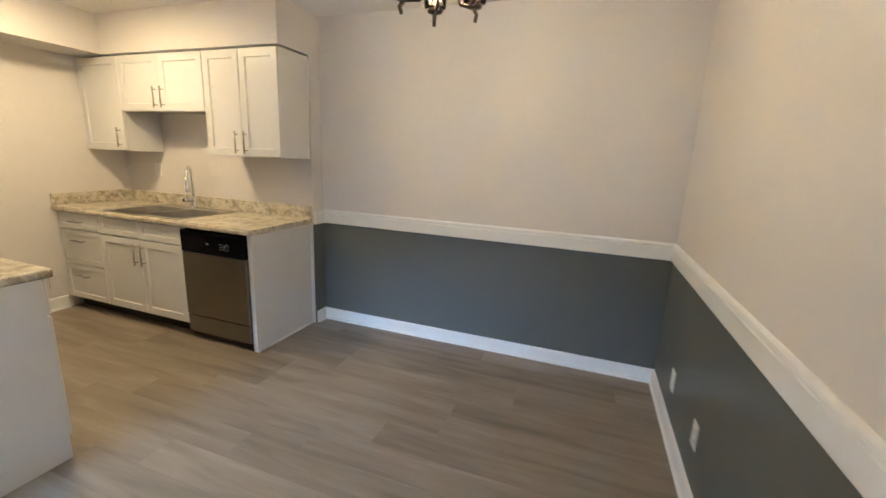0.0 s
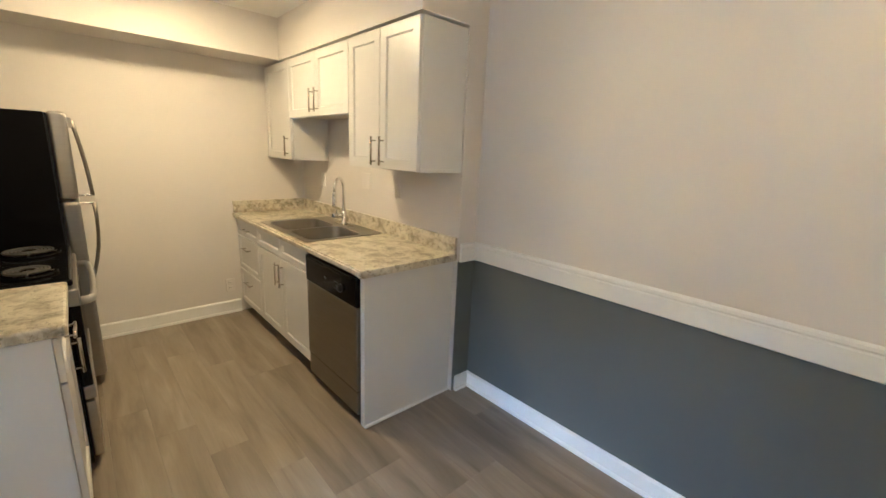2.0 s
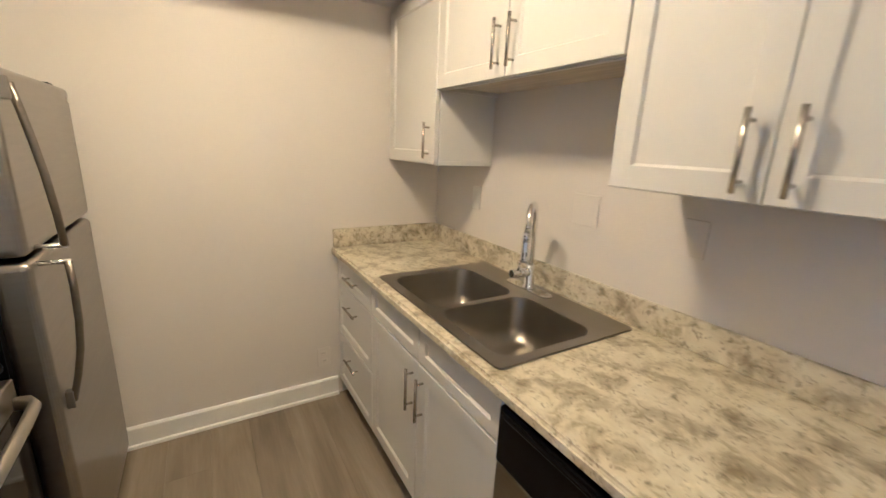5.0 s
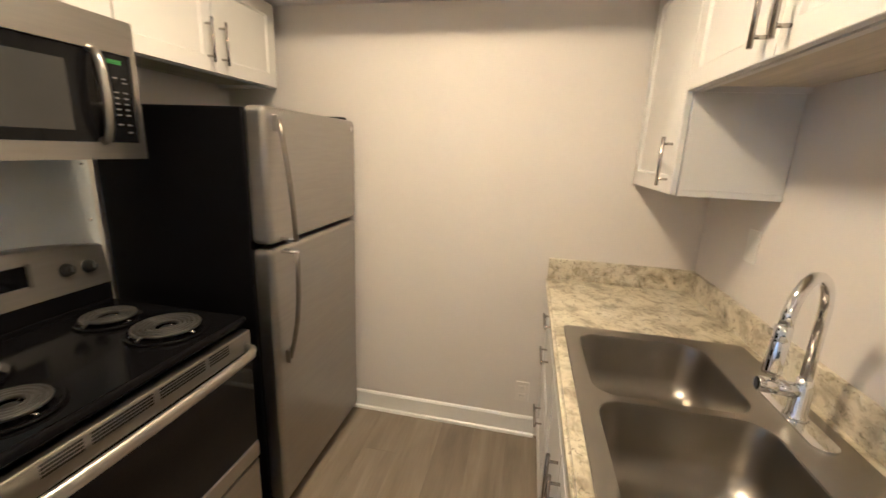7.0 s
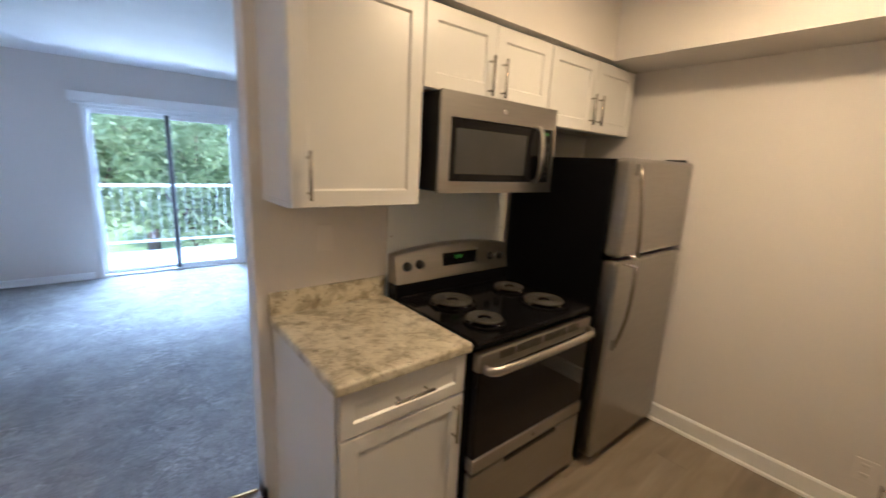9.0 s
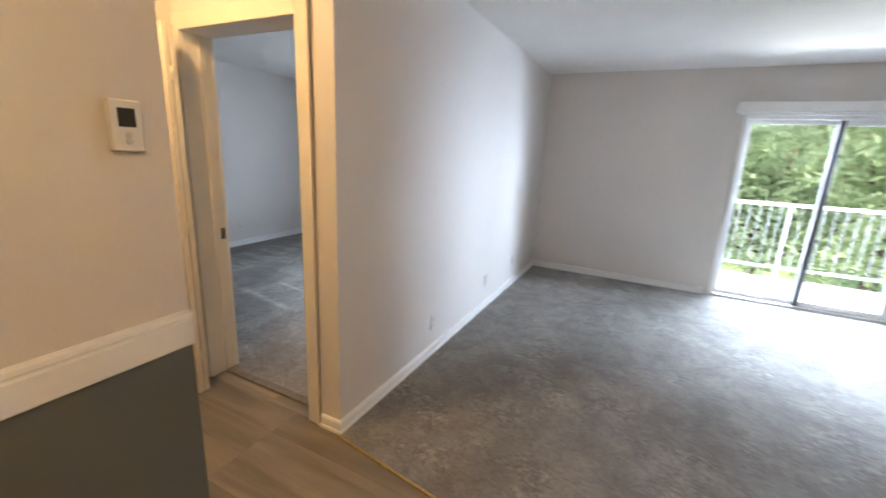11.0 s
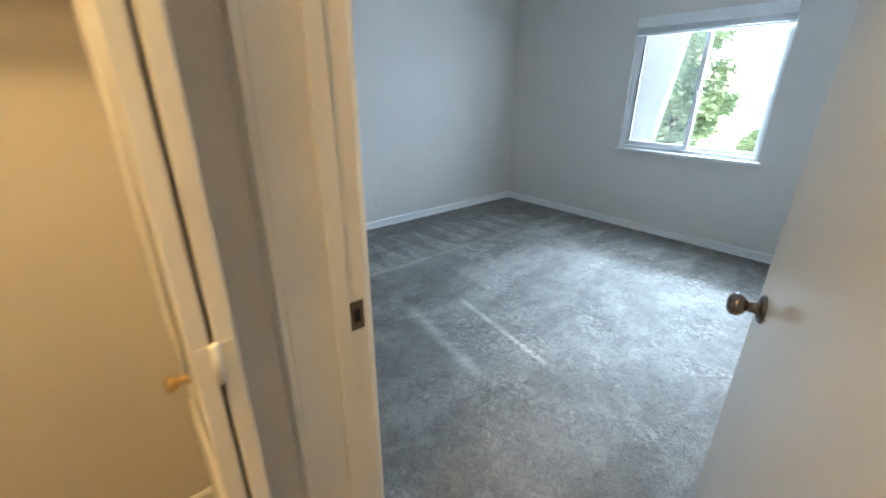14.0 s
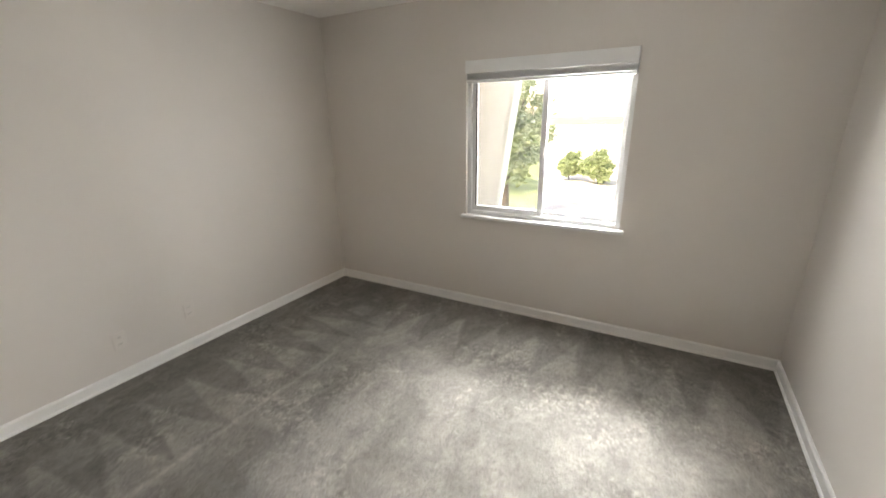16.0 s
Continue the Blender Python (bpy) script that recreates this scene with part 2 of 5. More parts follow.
def make_carpet(name, wedges):
    m, nt, b = fresh(name, 0.95)
    b.inputs["Sheen Weight"].default_value = 0.15
    b.inputs["Sheen Roughness"].default_value = 0.6
    b.inputs["Specular IOR Level"].default_value = 0.1
    c = ramp(nt, [(0.36, (0.225, 0.211, 0.190)), (0.60, (0.375, 0.356, 0.326))], noise_of(nt, 110, 5, (1, 1, 1), 0.8))
    tuft = ramp(nt, [(0.36, (0.62, 0.62, 0.62)), (0.47, (1, 1, 1)), (0.62, (1.12, 1.12, 1.12))], noise_of(nt, 38, 4, (1, 1, 1), 0.7, 0.6))
    c = mix_color(nt, c, tuft, 0.5, "MULTIPLY")
    # the pile lies brushed one way or the other in patches and vacuum lanes
    lanes = ramp(nt, [(0.44, (0.80, 0.80, 0.80)), (0.56, (1.14, 1.14, 1.14))], noise_of(nt, 1.6, 6, (1.7, 1.0, 1), 0.62, 0.6))
    c = mix_color(nt, c, lanes, 0.85 if wedges else 0.5, "MULTIPLY")
    foot = ramp(nt, [(0.42, (0.86, 0.86, 0.86)), (0.58, (1.12, 1.12, 1.12))], noise_of(nt, 6, 7, (1, 1, 1), 0.72, 0.4))
    c = mix_color(nt, c, foot, 0.9, "MULTIPLY")
    # scuffed, gritty patches where the pile stands up
    worn = ramp(nt, [(0.50, (0, 0, 0)), (0.60, (1, 1, 1))], noise_of(nt, 2.3, 5, (1, 1, 1), 0.65, 0.5))
    grit = ramp(nt, [(0.40, (0.72, 0.72, 0.72)), (0.50, (1, 1, 1)), (0.62, (1.7, 1.7, 1.7))], noise_of(nt, 30, 6, (1, 1, 1), 0.75, 0.8))
    c = mix_color(nt, c, mix_color(nt, (1, 1, 1), grit, worn), 0.9, "MULTIPLY")
    if wedges:
        sep = nt.nodes.new("ShaderNodeSeparateXYZ")
        nt.links.new(nt.nodes.new("ShaderNodeNewGeometry").outputs["Position"], sep.inputs[0])
        wob = noise_of(nt, 1.7, 2)
        px, py = sep.outputs[0], sep.outputs[1]
        w1 = nap_wedges(nt, math_node(nt, "ADD", px, -6.286), math_node(nt, "ADD", py, 4.30), 0.30, 0.52, wob)
        w2 = nap_wedges(nt, math_node(nt, "ADD", py, 1.342), math_node(nt, "SUBTRACT", 8.48, px), 0.263, 0.68, wob)
        w = math_node(nt, "MINIMUM", w1, w2)
        c = mix_color(nt, c, ramp(nt, [(0, (0.72, 0.72, 0.72)), (1, (1.04, 1.04, 1.04))], w), 0.9, "MULTIPLY")
        # one vacuum lane lies brushed dark beside the wedges, with a pale ridge between
        lane = math_node(nt, "MULTIPLY", math_node(nt, "MULTIPLY", math_node(nt, "SUBTRACT", px, 7.08), 14.0, True), math_node(nt, "MULTIPLY", math_node(nt, "SUBTRACT", 7.76, px), 20.0, True))
        lane = math_node(nt, "MULTIPLY", lane, math_node(nt, "MULTIPLY", math_node(nt, "ADD", py, 2.42), 9.0, True))
        c = mix_color(nt, c, (0.80, 0.80, 0.80), math_node(nt, "MULTIPLY", lane, 0.9), "MULTIPLY")
        ridge = nap_streak(nt, py, px, 7.79, -3.4, -0.8, 0.028, noise_of(nt, 9, 4))
        c = mix_color(nt, c, ramp(nt, [(0, (1, 1, 1)), (1, (1.4, 1.4, 1.4))], ridge), 1.0, "MULTIPLY")
        v = math_node(nt, "ADD", sep.outputs[1], math_node(nt, "MULTIPLY", sep.outputs[0], 0.16))
        rough_ = noise_of(nt, 14, 4)
        s1 = nap_streak(nt, sep.outputs[0], v, -0.948, 6.15, 7.10, 0.030, rough_)
        s2 = nap_streak(nt, sep.outputs[0], v, -0.582, 6.35, 7.25, 0.060, rough_)
        c = mix_color(nt, c, ramp(nt, [(0, (1, 1, 1)), (1, (2.0, 2.0, 2.0))], math_node(nt, "MAXIMUM", s1, s2)), 1.0, "MULTIPLY")
    nt.links.new(c, b.inputs["Base Color"])
    bump_on(nt, b, noise_of(nt, 85, 5, (1, 1, 1), 0.8), 1.0, 0.02)
    return m


CARPET = make_carpet("grey_cut_pile_carpet", False)
CARPET_BED = make_carpet("vacuumed_grey_carpet", True)


def make_leaf(name, a, bb):
    m, nt, b = fresh(name, 0.6)
    isl = nt.nodes.new("ShaderNodeNewGeometry").outputs["Random Per Island"]
    c = ramp(nt, [(0, a), (1, bb)], isl)
    nt.links.new(c, b.inputs["Base Color"])
    tl = nt.nodes.new("ShaderNodeBsdfTranslucent")
    nt.links.new(c, tl.inputs[0])
    mx = nt.nodes.new("ShaderNodeMixShader")
    mx.inputs[0].default_value = 0.4
    nt.links.new(b.outputs[0], mx.inputs[1])
    nt.links.new(tl.outputs[0], mx.inputs[2])
    nt.links.new(mx.outputs[0], nt.nodes["Material Output"].inputs[0])
    return m


LEAF = make_leaf("summer_leaves", (0.28, 0.36, 0.19), (0.46, 0.55, 0.34))
FARLEAF = make_leaf("distant_leaves", (0.34, 0.42, 0.20), (0.50, 0.58, 0.32))
GRASS = paint("lawn", (0.22, 0.30, 0.11), 0.9, 0.3, 2.5, 0.8, 40, depth=0.03)


# ---- mesh helpers ----
def box(bm, x0, x1, y0, y1, z0, z1, bevel=0.0, seg=2):
    x0, x1 = sorted((x0, x1))
    y0, y1 = sorted((y0, y1))
    z0, z1 = sorted((z0, z1))
    vs = [bm.verts.new((x, y, z)) for x in (x0, x1) for y in (y0, y1) for z in (z0, z1)]
    fs = [bm.faces.new([vs[i] for i in f]) for f in ((0, 1, 3, 2), (4, 6, 7, 5), (0, 4, 5, 1), (2, 3, 7, 6), (0, 2, 6, 4), (1, 5, 7, 3))]
    if bevel:
        es = list({e for f in fs for e in f.edges})
        bmesh.ops.bevel(bm, geom=es, offset=bevel, segments=seg, affect="EDGES", profile=0.5)
    return bm


def tube(bm, pts, r, seg=10, closed=False, caps=True):
    """A round bar along points; r is one radius or one for each point."""
    pts = [Vector(p) for p in pts]
    n = len(pts)
    rs = r if isinstance(r, (list, tuple)) else [r] * n
    rings, up = [], None
    for i, p in enumerate(pts):
        a = pts[i - 1] if (i or closed) else p
        c = pts[(i + 1) % n] if (i < n - 1 or closed) else p
        d = (c - a).normalized()
        if up is None:
            up = d.orthogonal().normalized()
        u = (up - d * up.dot(d)).normalized()
        up = u
        v = d.cross(u)
        rings.append([bm.verts.new(p + rs[i] * (math.cos(k * math.tau / seg) * u + math.sin(k * math.tau / seg) * v)) for k in range(seg)])
    for i in range(n if closed else n - 1):
        a, c = rings[i], rings[(i + 1) % n]
        for k in range(seg):
            f = bm.faces.new((a[k], a[(k + 1) % seg], c[(k + 1) % seg], c[k]))
            f.smooth = True
    if caps and not closed:
        bm.faces.new(rings[0][::-1])
        bm.faces.new(rings[-1])
    return bm


def lathe(bm, origin, axis, profile, seg=24):
    """Turns a profile of (distance along the axis, radius) round the axis."""
    o, d = Vector(origin), Vector(axis).normalized()
    u = d.orthogonal().normalized()
    v = d.cross(u)
    rings = [[bm.verts.new(o + d * h + max(r, 1e-4) * (math.cos(k * math.tau / seg) * u + math.sin(k * math.tau / seg) * v)) for k in range(seg)] for h, r in profile]
    for a, c in zip(rings, rings[1:]):
        for k in range(seg):
            f = bm.faces.new((a[k], a[(k + 1) % seg], c[(k + 1) % seg], c[k]))
            f.smooth = True
    bm.faces.new(rings[0][::-1])
    bm.faces.new(rings[-1])
    return bm


def round_rect(x0, x1, y0, y1, r, n=6):
    out = []
    for cx, cy, a0 in ((x1 - r, y1 - r, 0), (x0 + r, y1 - r, 90), (x0 + r, y0 + r, 180), (x1 - r, y0 + r, 270)):
        for k in range(n + 1):
            a = radians(a0 + 90 * k / n)
            out.append((cx + r * math.cos(a), cy + r * math.sin(a)))
    return out


def plate(bm, outer, holes, z0, z1):
    """A flat plate with holes, from outlines in x and y."""
    loops = [outer, *holes]
    tops = []
    for z, flip in ((z1, False), (z0, True)):
        edges, rings = [], []
        for lp in loops:
            vs = [bm.verts.new((x, y, z)) for x, y in lp]
            rings.append(vs)
            edges += [bm.edges.new((vs[i], vs[(i + 1) % len(vs)])) for i in range(len(vs))]
        bmesh.ops.triangle_fill(bm, edges=edges, use_beauty=True, use_dissolve=False)
        tops.append(rings)
    for a, c in zip(*tops):
        for i in range(len(a)):
            j = (i + 1) % len(a)
            bm.faces.new((a[i], a[j], c[j], c[i]))
    bmesh.ops.recalc_face_normals(bm, faces=bm.faces)
    return bm


def B():
    return bmesh.new()


def mesh_of(name, bm, material):
    bmesh.ops.recalc_face_normals(bm, faces=bm.faces)
    me = bpy.data.meshes.new(name)
    bm.to_mesh(me)
    bm.free()
    me.materials.append(material)
    return me


def thing(name, at, label, category, group="", rz=0.0):
    ob = new(name)
    ob.empty_display_size = 0.1
    ob.matrix_world = pose(*at, 0, 0, rz)
    return tagged(ob, label, category, group)


def part(name, bm, material, parent, label="", local=False):
    """One mesh under a thing or a part; the bmesh is in world metres unless local."""
    if not local:
        root = parent
        while root.parent:
            root = root.parent
        bm.transform(Matrix.Translation(-root.location))
    ob = new(name, mesh_of(name, bm, material))
    ob.parent = parent
    if label:
        ob["label"] = label
    return ob


def solo(name, bm, material, label, category, group=""):
    """A thing of one mesh, with its origin at its base."""
    lo = [min(v.co[i] for v in bm.verts) for i in range(3)]
    hi = [max(v.co[i] for v in bm.verts) for i in range(3)]
    at = ((lo[0] + hi[0]) / 2, (lo[1] + hi[1]) / 2, lo[2])
    bm.transform(Matrix.Translation([-c for c in at]))
    ob = new(name, mesh_of(name, bm, material))
    ob.location = at
    return tagged(ob, label, category, group)


def struct(name, bm, material, label=""):
    ob = new(name, mesh_of(name, bm, material))
    return tagged(ob, label, "", "", "structure")


def slab(name, x0, x1, y0, y1, z0, z1, material, label="", bevel=0.0):
    return struct(name, box(B(), x0, x1, y0, y1, z0, z1, bevel), material, label)


def profile_run(bm, pts, prof, close=False):
    """A moulding: prof is (out, z) swept along plan points; out points to the right of the way."""
    n = len(pts)
    rings = []
    for i, p in enumerate(pts):
        p = Vector((*p, 0))
        d0 = (p - Vector((*pts[i - 1], 0))).normalized() if i else None
        d1 = (Vector((*pts[i + 1], 0)) - p).normalized() if i < n - 1 else None
        d0, d1 = d0 or d1, d1 or d0
        n0, n1 = Vector((d0.y, -d0.x, 0)), Vector((d1.y, -d1.x, 0))
        m = (n0 + n1).normalized()
        m /= max(0.3, m.dot(n0))
        rings.append([bm.verts.new(p + m * o + Vector((0, 0, z))) for o, z in prof])
    k = len(prof)
    for a, c in zip(rings, rings[1:]):
        for j in range(k):
            bm.faces.new((a[j], a[(j + 1) % k], c[(j + 1) % k], c[j]))
    bm.faces.new(rings[0])
    bm.faces.new(rings[-1][::-1])
    return bm


def base_prof(h, t=0.014):
    return [(0, 0), (t + 0.010, 0), (t + 0.008, 0.014), (t, 0.020), (t, h - 0.012), (t - 0.006, h - 0.003), (0, h)]


RAIL = [(0, 0.866), (0.015, 0.866), (0.018, 0.870), (0.018, 0.945), (0.014, 0.950), (0.014, 0.955), (0.020, 0.960), (0.017, 0.972), (0.006, 0.979), (0, 0.979)]

# ---- structure ----
H = 2.465      # ceiling
SINKY, DINY = 2.38, 2.52
DINX = 4.83
LIVX, LIVY = 4.888, -4.495
BEDX0, BEDX1, BEDY = 5.07, 8.785, -4.555
DOORY0, DOORY1 = -0.56, -0.73

# floors
slab("floor", 0, 6.52, -0.56, 2.52, -0.03, -0.006, SUBFLOOR, "grey-brown wood-look vinyl plank floor")
slab("floor_hall", 5.08, 5.955, -0.65, -0.56, -0.03, -0.006, SUBFLOOR, "grey-brown wood-look vinyl plank floor of the hall")
struct("carpet_living", plate(B(), [(0.05, LIVY), (LIVX, LIVY), (LIVX, -0.533), (2.20, -0.125), (0.05, -0.125)], [], -0.03, 0.005), CARPET, "grey cut-pile carpet with brushed footprints")
slab("carpet_bedroom", BEDX0, BEDX1, BEDY, -0.66, -0.03, 0.004, CARPET_BED, "grey cut-pile carpet with vacuum lanes")
st = plate(B(), [(2.20, -0.131), (4.884, -0.535), (4.884, -0.521), (2.20, -0.117)], [], 0.0, 0.008)
solo("carpet_transition_strip", st, BRASS, "narrow brass strip between carpet and planks", "floor strip")
solo("door_threshold", box(B(), 5.105, 5.93, -0.69, -0.635, 0.0, 0.012, 0.005), STRIP, "worn dull metal threshold strip under the bedroom door", "threshold")

# kitchen and dining walls
slab("wall_kitchen_end", -0.12, 0, -0.12, 2.52, 0, H, WALL, "smooth greige kitchen wall")
slab("wall_sink", 0, 2.165, SINKY, DINY + 0.12, 0, H, WALL, "greige wall behind the sink")
slab("wall_dining_back_upper", 2.165, DINX, DINY, DINY + 0.12, 0.87, H, WALL, "greige dining wall above the chair rail")
slab("wall_dining_back_lower", 2.165, DINX, DINY, DINY + 0.12, 0, 0.87, ACCENT, "slate grey dining wall below the chair rail")
slab("wall_dining_side_upper", DINX, DINX + 0.01, 0.187, DINY, 0.87, H, WALL, "greige dining side wall")
slab("wall_dining_side_lower", DINX, DINX + 0.01, 0.187, DINY, 0, 0.87, ACCENT, "slate grey dining side wall")
slab("wall_dining_side_core", DINX + 0.01, 5.17, 0.187, DINY + 0.12, 0, H, WALL, "thick greige wall end beside the hall")
slab("wall_jog_lower", 2.165, 2.168, SINKY, DINY, 0, 0.87, ACCENT, "slate grey return beside the cabinets")
slab("wall_stove", 0, 2.19, -0.12, 0, 0, H, WALL, "greige wall behind the stove")
slab("soffit_sink", 0.36, 2.165, 2.055, SINKY, 2.160, H, WALL, "greige soffit above the wall cabinets")
slab("soffit_stove", 0.36, 2.15, 0, 0.345, 2.160, H, WALL, "greige soffit above the wall cabinets")
slab("soffit_end", 0, 0.36, 0, SINKY, 2.160, H, WALL, "greige soffit along the kitchen end wall")
# living room
slab("wall_living_right", -0.07, 0.05, LIVY - 0.12, -0.12, 0, H, WALL)
slab("wall_living_left", LIVX, BEDX0, LIVY - 0.2, DOORY0, 0, H, WALL, "greige wall between living room and bedroom")
SX0, SX1, SZ = 1.235, 2.815, 2.0
slab("wall_living_far_1", 0.05, SX0, LIVY - 0.15, LIVY, 0, H, WALL)
slab("wall_living_far_2", SX1, LIVX, LIVY - 0.15, LIVY, 0, H, WALL)
slab("wall_living_far_3", SX0, SX1, LIVY - 0.15, LIVY, SZ, H, WALL)
# bedroom
WX0, WX1, WZ0, WZ1 = 6.12, 7.33, 0.82, 2.01
slab("wall_bedroom_far_1", BEDX0, WX0, BEDY - 0.15, BEDY, 0, H, WALL)
slab("wall_bedroom_far_2", WX1, BEDX1, BEDY - 0.15, BEDY, 0, H, WALL)
slab("wall_bedroom_far_3", WX0, WX1, BEDY - 0.15, BEDY, 0, WZ0, WALL)
slab("wall_bedroom_far_4", WX0, WX1, BEDY - 0.15, BEDY, WZ1, H, WALL)
slab("wall_bedroom_side", BEDX1, BEDX1 + 0.12, BEDY - 0.15, -0.56, 0, H, WALL)
DX0, DX1, DZ = 5.10, 5.935, 2.04
slab("wall_door_1", BEDX0, DX0 - 0.02, DOORY1, DOORY0 - 0.001, 0, H, WALL)
slab("wall_door_2", DX1 + 0.02, BEDX1, DOORY1, DOORY0, 0, H, WALL)
slab("wall_door_3", DX0 - 0.02, DX1 + 0.02, DOORY1, DOORY0, DZ + 0.02, H, WALL)
# hall and closet
CX = 5.985
slab("wall_closet_back", 6.50, 6.60, -0.56, 2.52, 0, H, CLOSET, "cream closet wall")
slab("wall_closet_side", CX + 0.1, 6.50, -0.56, -0.535, 0, H, CLOSET)
slab("wall_closet_front_1", CX, CX + 0.1, -0.56, -0.475, 0, H, WALL)
slab("wall_closet_front_2", CX, CX + 0.1, 1.05, 2.52, 0, H, WALL)
slab("wall_closet_front_3", CX, CX + 0.1, -0.475, 1.05, 2.06, H, WALL)
slab("wall_hall_end", 5.17, 6.50, 2.52, 2.64, 0, H, WALL)
slab("wall_closet_end", CX + 0.1, 6.50, 1.15, 1.2, 0, H, CLOSET)
slab("ceiling", -0.12, BEDX1 + 0.12, BEDY - 0.15, 2.64, H, H + 0.1, CEIL, "white ceiling")
slab("wall_outer_roof", -0.3, 9.2, -4.9, 2.8, H + 0.1, H + 0.2, CEIL)

# mouldings
def moulding(name, pts, prof, mat_=None, label="white baseboard"):
    return struct(name, profile_run(B(), pts, prof), mat_ or TRIM, label)


moulding("baseboard_kitchen_end", [(0, 0.02), (0, 1.74)], base_prof(0.115))
moulding("baseboard_dining", [(2.168, SINKY + 0.02), (2.168, DINY), (DINX, DINY), (DINX, 0.188)], base_prof(0.10))
moulding("trim_chair_rail", [(2.168, SINKY + 0.01), (2.168, DINY), (DINX, DINY), (DINX, 0.188)], RAIL, None, "white wooden chair rail")
moulding("baseboard_living", [(0.05, -0.14), (0.05, LIVY)][::-1], base_prof(0.085)[::-1])
moulding("baseboard_living_far_1", [(SX0 - 0.04, LIVY), (0.05, LIVY)], base_prof(0.085))
moulding("baseboard_living_far_2", [(LIVX, LIVY), (SX1 + 0.05, LIVY)], base_prof(0.085))
moulding("baseboard_living_left", [(5.013, DOORY0), (LIVX, DOORY0), (LIVX, LIVY)], base_prof(0.072))
moulding("baseboard_stove_wall_end", [(2.05, -0.12), (2.19, -0.12), (2.19, 0.0)], [(-o, z) for o, z in base_prof(0.10)][::-1])
moulding("baseboard_bedroom", [(DX1 + 0.09, DOORY1), (BEDX1, DOORY1), (BEDX1, BEDY), (BEDX0, BEDY), (BEDX0, DOORY1)], base_prof(0.080))
moulding("baseboard_closet", [(6.50, 1.1), (6.50, -0.535), (6.10, -0.535)], base_prof(0.105), OLDTRIM, "cream closet baseboard")


def casing(name, x0, x1, z1, y, s, w=0.062, material=TRIM):
    """A door casing round an opening x0..x1 up to z1 on the face y; s is the way out of the wall."""
    bm = B()
    for a, c in ((x0 - w, x0), (x1, x1 + w)):
        box(bm, a, c, y, y + s * 0.014, 0, z1 + w, 0.003)
        edge = (a, a + 0.014) if a < x0 else (c - 0.014, c)
        box(bm, *edge, y + s * 0.001, y + s * 0.021, 0, z1 + w, 0.003)
    box(bm, x0 + 0.001, x1 - 0.001, y, y + s * 0.0135, z1, z1 + w, 0.003)
    return struct(name, bm, material, "cream painted door casing")


casing("trim_door_hall", DX0, DX1, DZ, DOORY0, 1, 0.082, OLDTRIM)
bc = B()
box(bc, DX1, DX1 + 0.062, DOORY1, DOORY1 - 0.014, 0, DZ + 0.062, 0.003)
box(bc, DX0, DX1 - 0.001, DOORY1, DOORY1 - 0.014, DZ, DZ + 0.062, 0.003)
struct("trim_door_bedroom", bc, TRIM, "white painted door casing")
jb = B()
box(jb, DX0 - 0.02, DX0, DOORY1, DOORY0, 0, DZ, 0.002)
box(jb, DX1, DX1 + 0.02, DOORY1, DOORY0, 0, DZ, 0.002)
box(jb, DX0 - 0.02, DX1 + 0.02, DOORY1, DOORY0, DZ, DZ + 0.02, 0.002)
box(jb, DX1 - 0.011, DX1 + 0.001, DOORY1 + 0.045, DOORY1 + 0.08, 0, DZ, 0.002)
box(jb, DX0 - 0.001, DX0 + 0.011, DOORY1 + 0.045, DOORY1 + 0.08, 0, DZ, 0.002)
struct("trim_door_jamb", jb, OLDTRIM, "cream painted door jamb with stop")

# ---- kitchen units ----
def bar_handle(parent, x, z, yf, s, length, vertical=True):
    """A round bar pull on two posts, standing off the face yf."""
    bm = B()
    y = yf + s * 0.030
    h = length / 2
    e = h - 0.022
    if vertical:
        tube(bm, [(x, y, z - h), (x, y, z + h)], 0.006, 10)
        for k in (-e, e):
            tube(bm, [(x, yf, z + k), (x, y, z + k)], 0.0045, 8)
    else:
        tube(bm, [(x - h, y, z), (x + h, y, z)], 0.006, 10)
        for k in (-e, e):
            tube(bm, [(x + k, yf, z), (x + k, y, z)], 0.0045, 8)
    return part("handle", bm, NICKEL, parent, "satin nickel bar handle")


def shaker(parent, x0, x1, z0, z1, yf, s, name="door", rail=0.057):
    """A shaker front: a flat slab whose middle steps back inside four rails; front face at yf, facing s."""
    bm = B()
    g = 0.0015
    x0, x1, z0, z1 = x0 + g, x1 - g, z0 + g, z1 - g
    yb = yf - s * 0.019

    def ring(i, y):
        return [bm.verts.new(p) for p in ((x0 + i, y, z0 + i), (x1 - i, y, z0 + i), (x1 - i, y, z1 - i), (x0 + i, y, z1 - i))]

    rings = [ring(0, yb), ring(0, yf - s * 0.002), ring(0.002, yf), ring(rail - 0.001, yf), ring(rail, yf - s * 0.001), ring(rail + 0.0055, yf - s * 0.009)]
    for a, c in zip(rings, rings[1:]):
        for k in range(4):
            bm.faces.new((a[k], a[(k + 1) % 4], c[(k + 1) % 4], c[k]))
    bm.faces.new(rings[0])
    bm.faces.new(rings[-1])
    return part(name, bm, CAB, parent)


def carcass(parent, x0, x1, y0, y1, z0, z1):
    bm = B()
    box(bm, x0, x1, y0, y1, z0, z1, 0.002, 1)
    return part("body", bm, CAB, parent)


WG = "white kitchen wall cabinets"
BG = "white kitchen base cabinets"


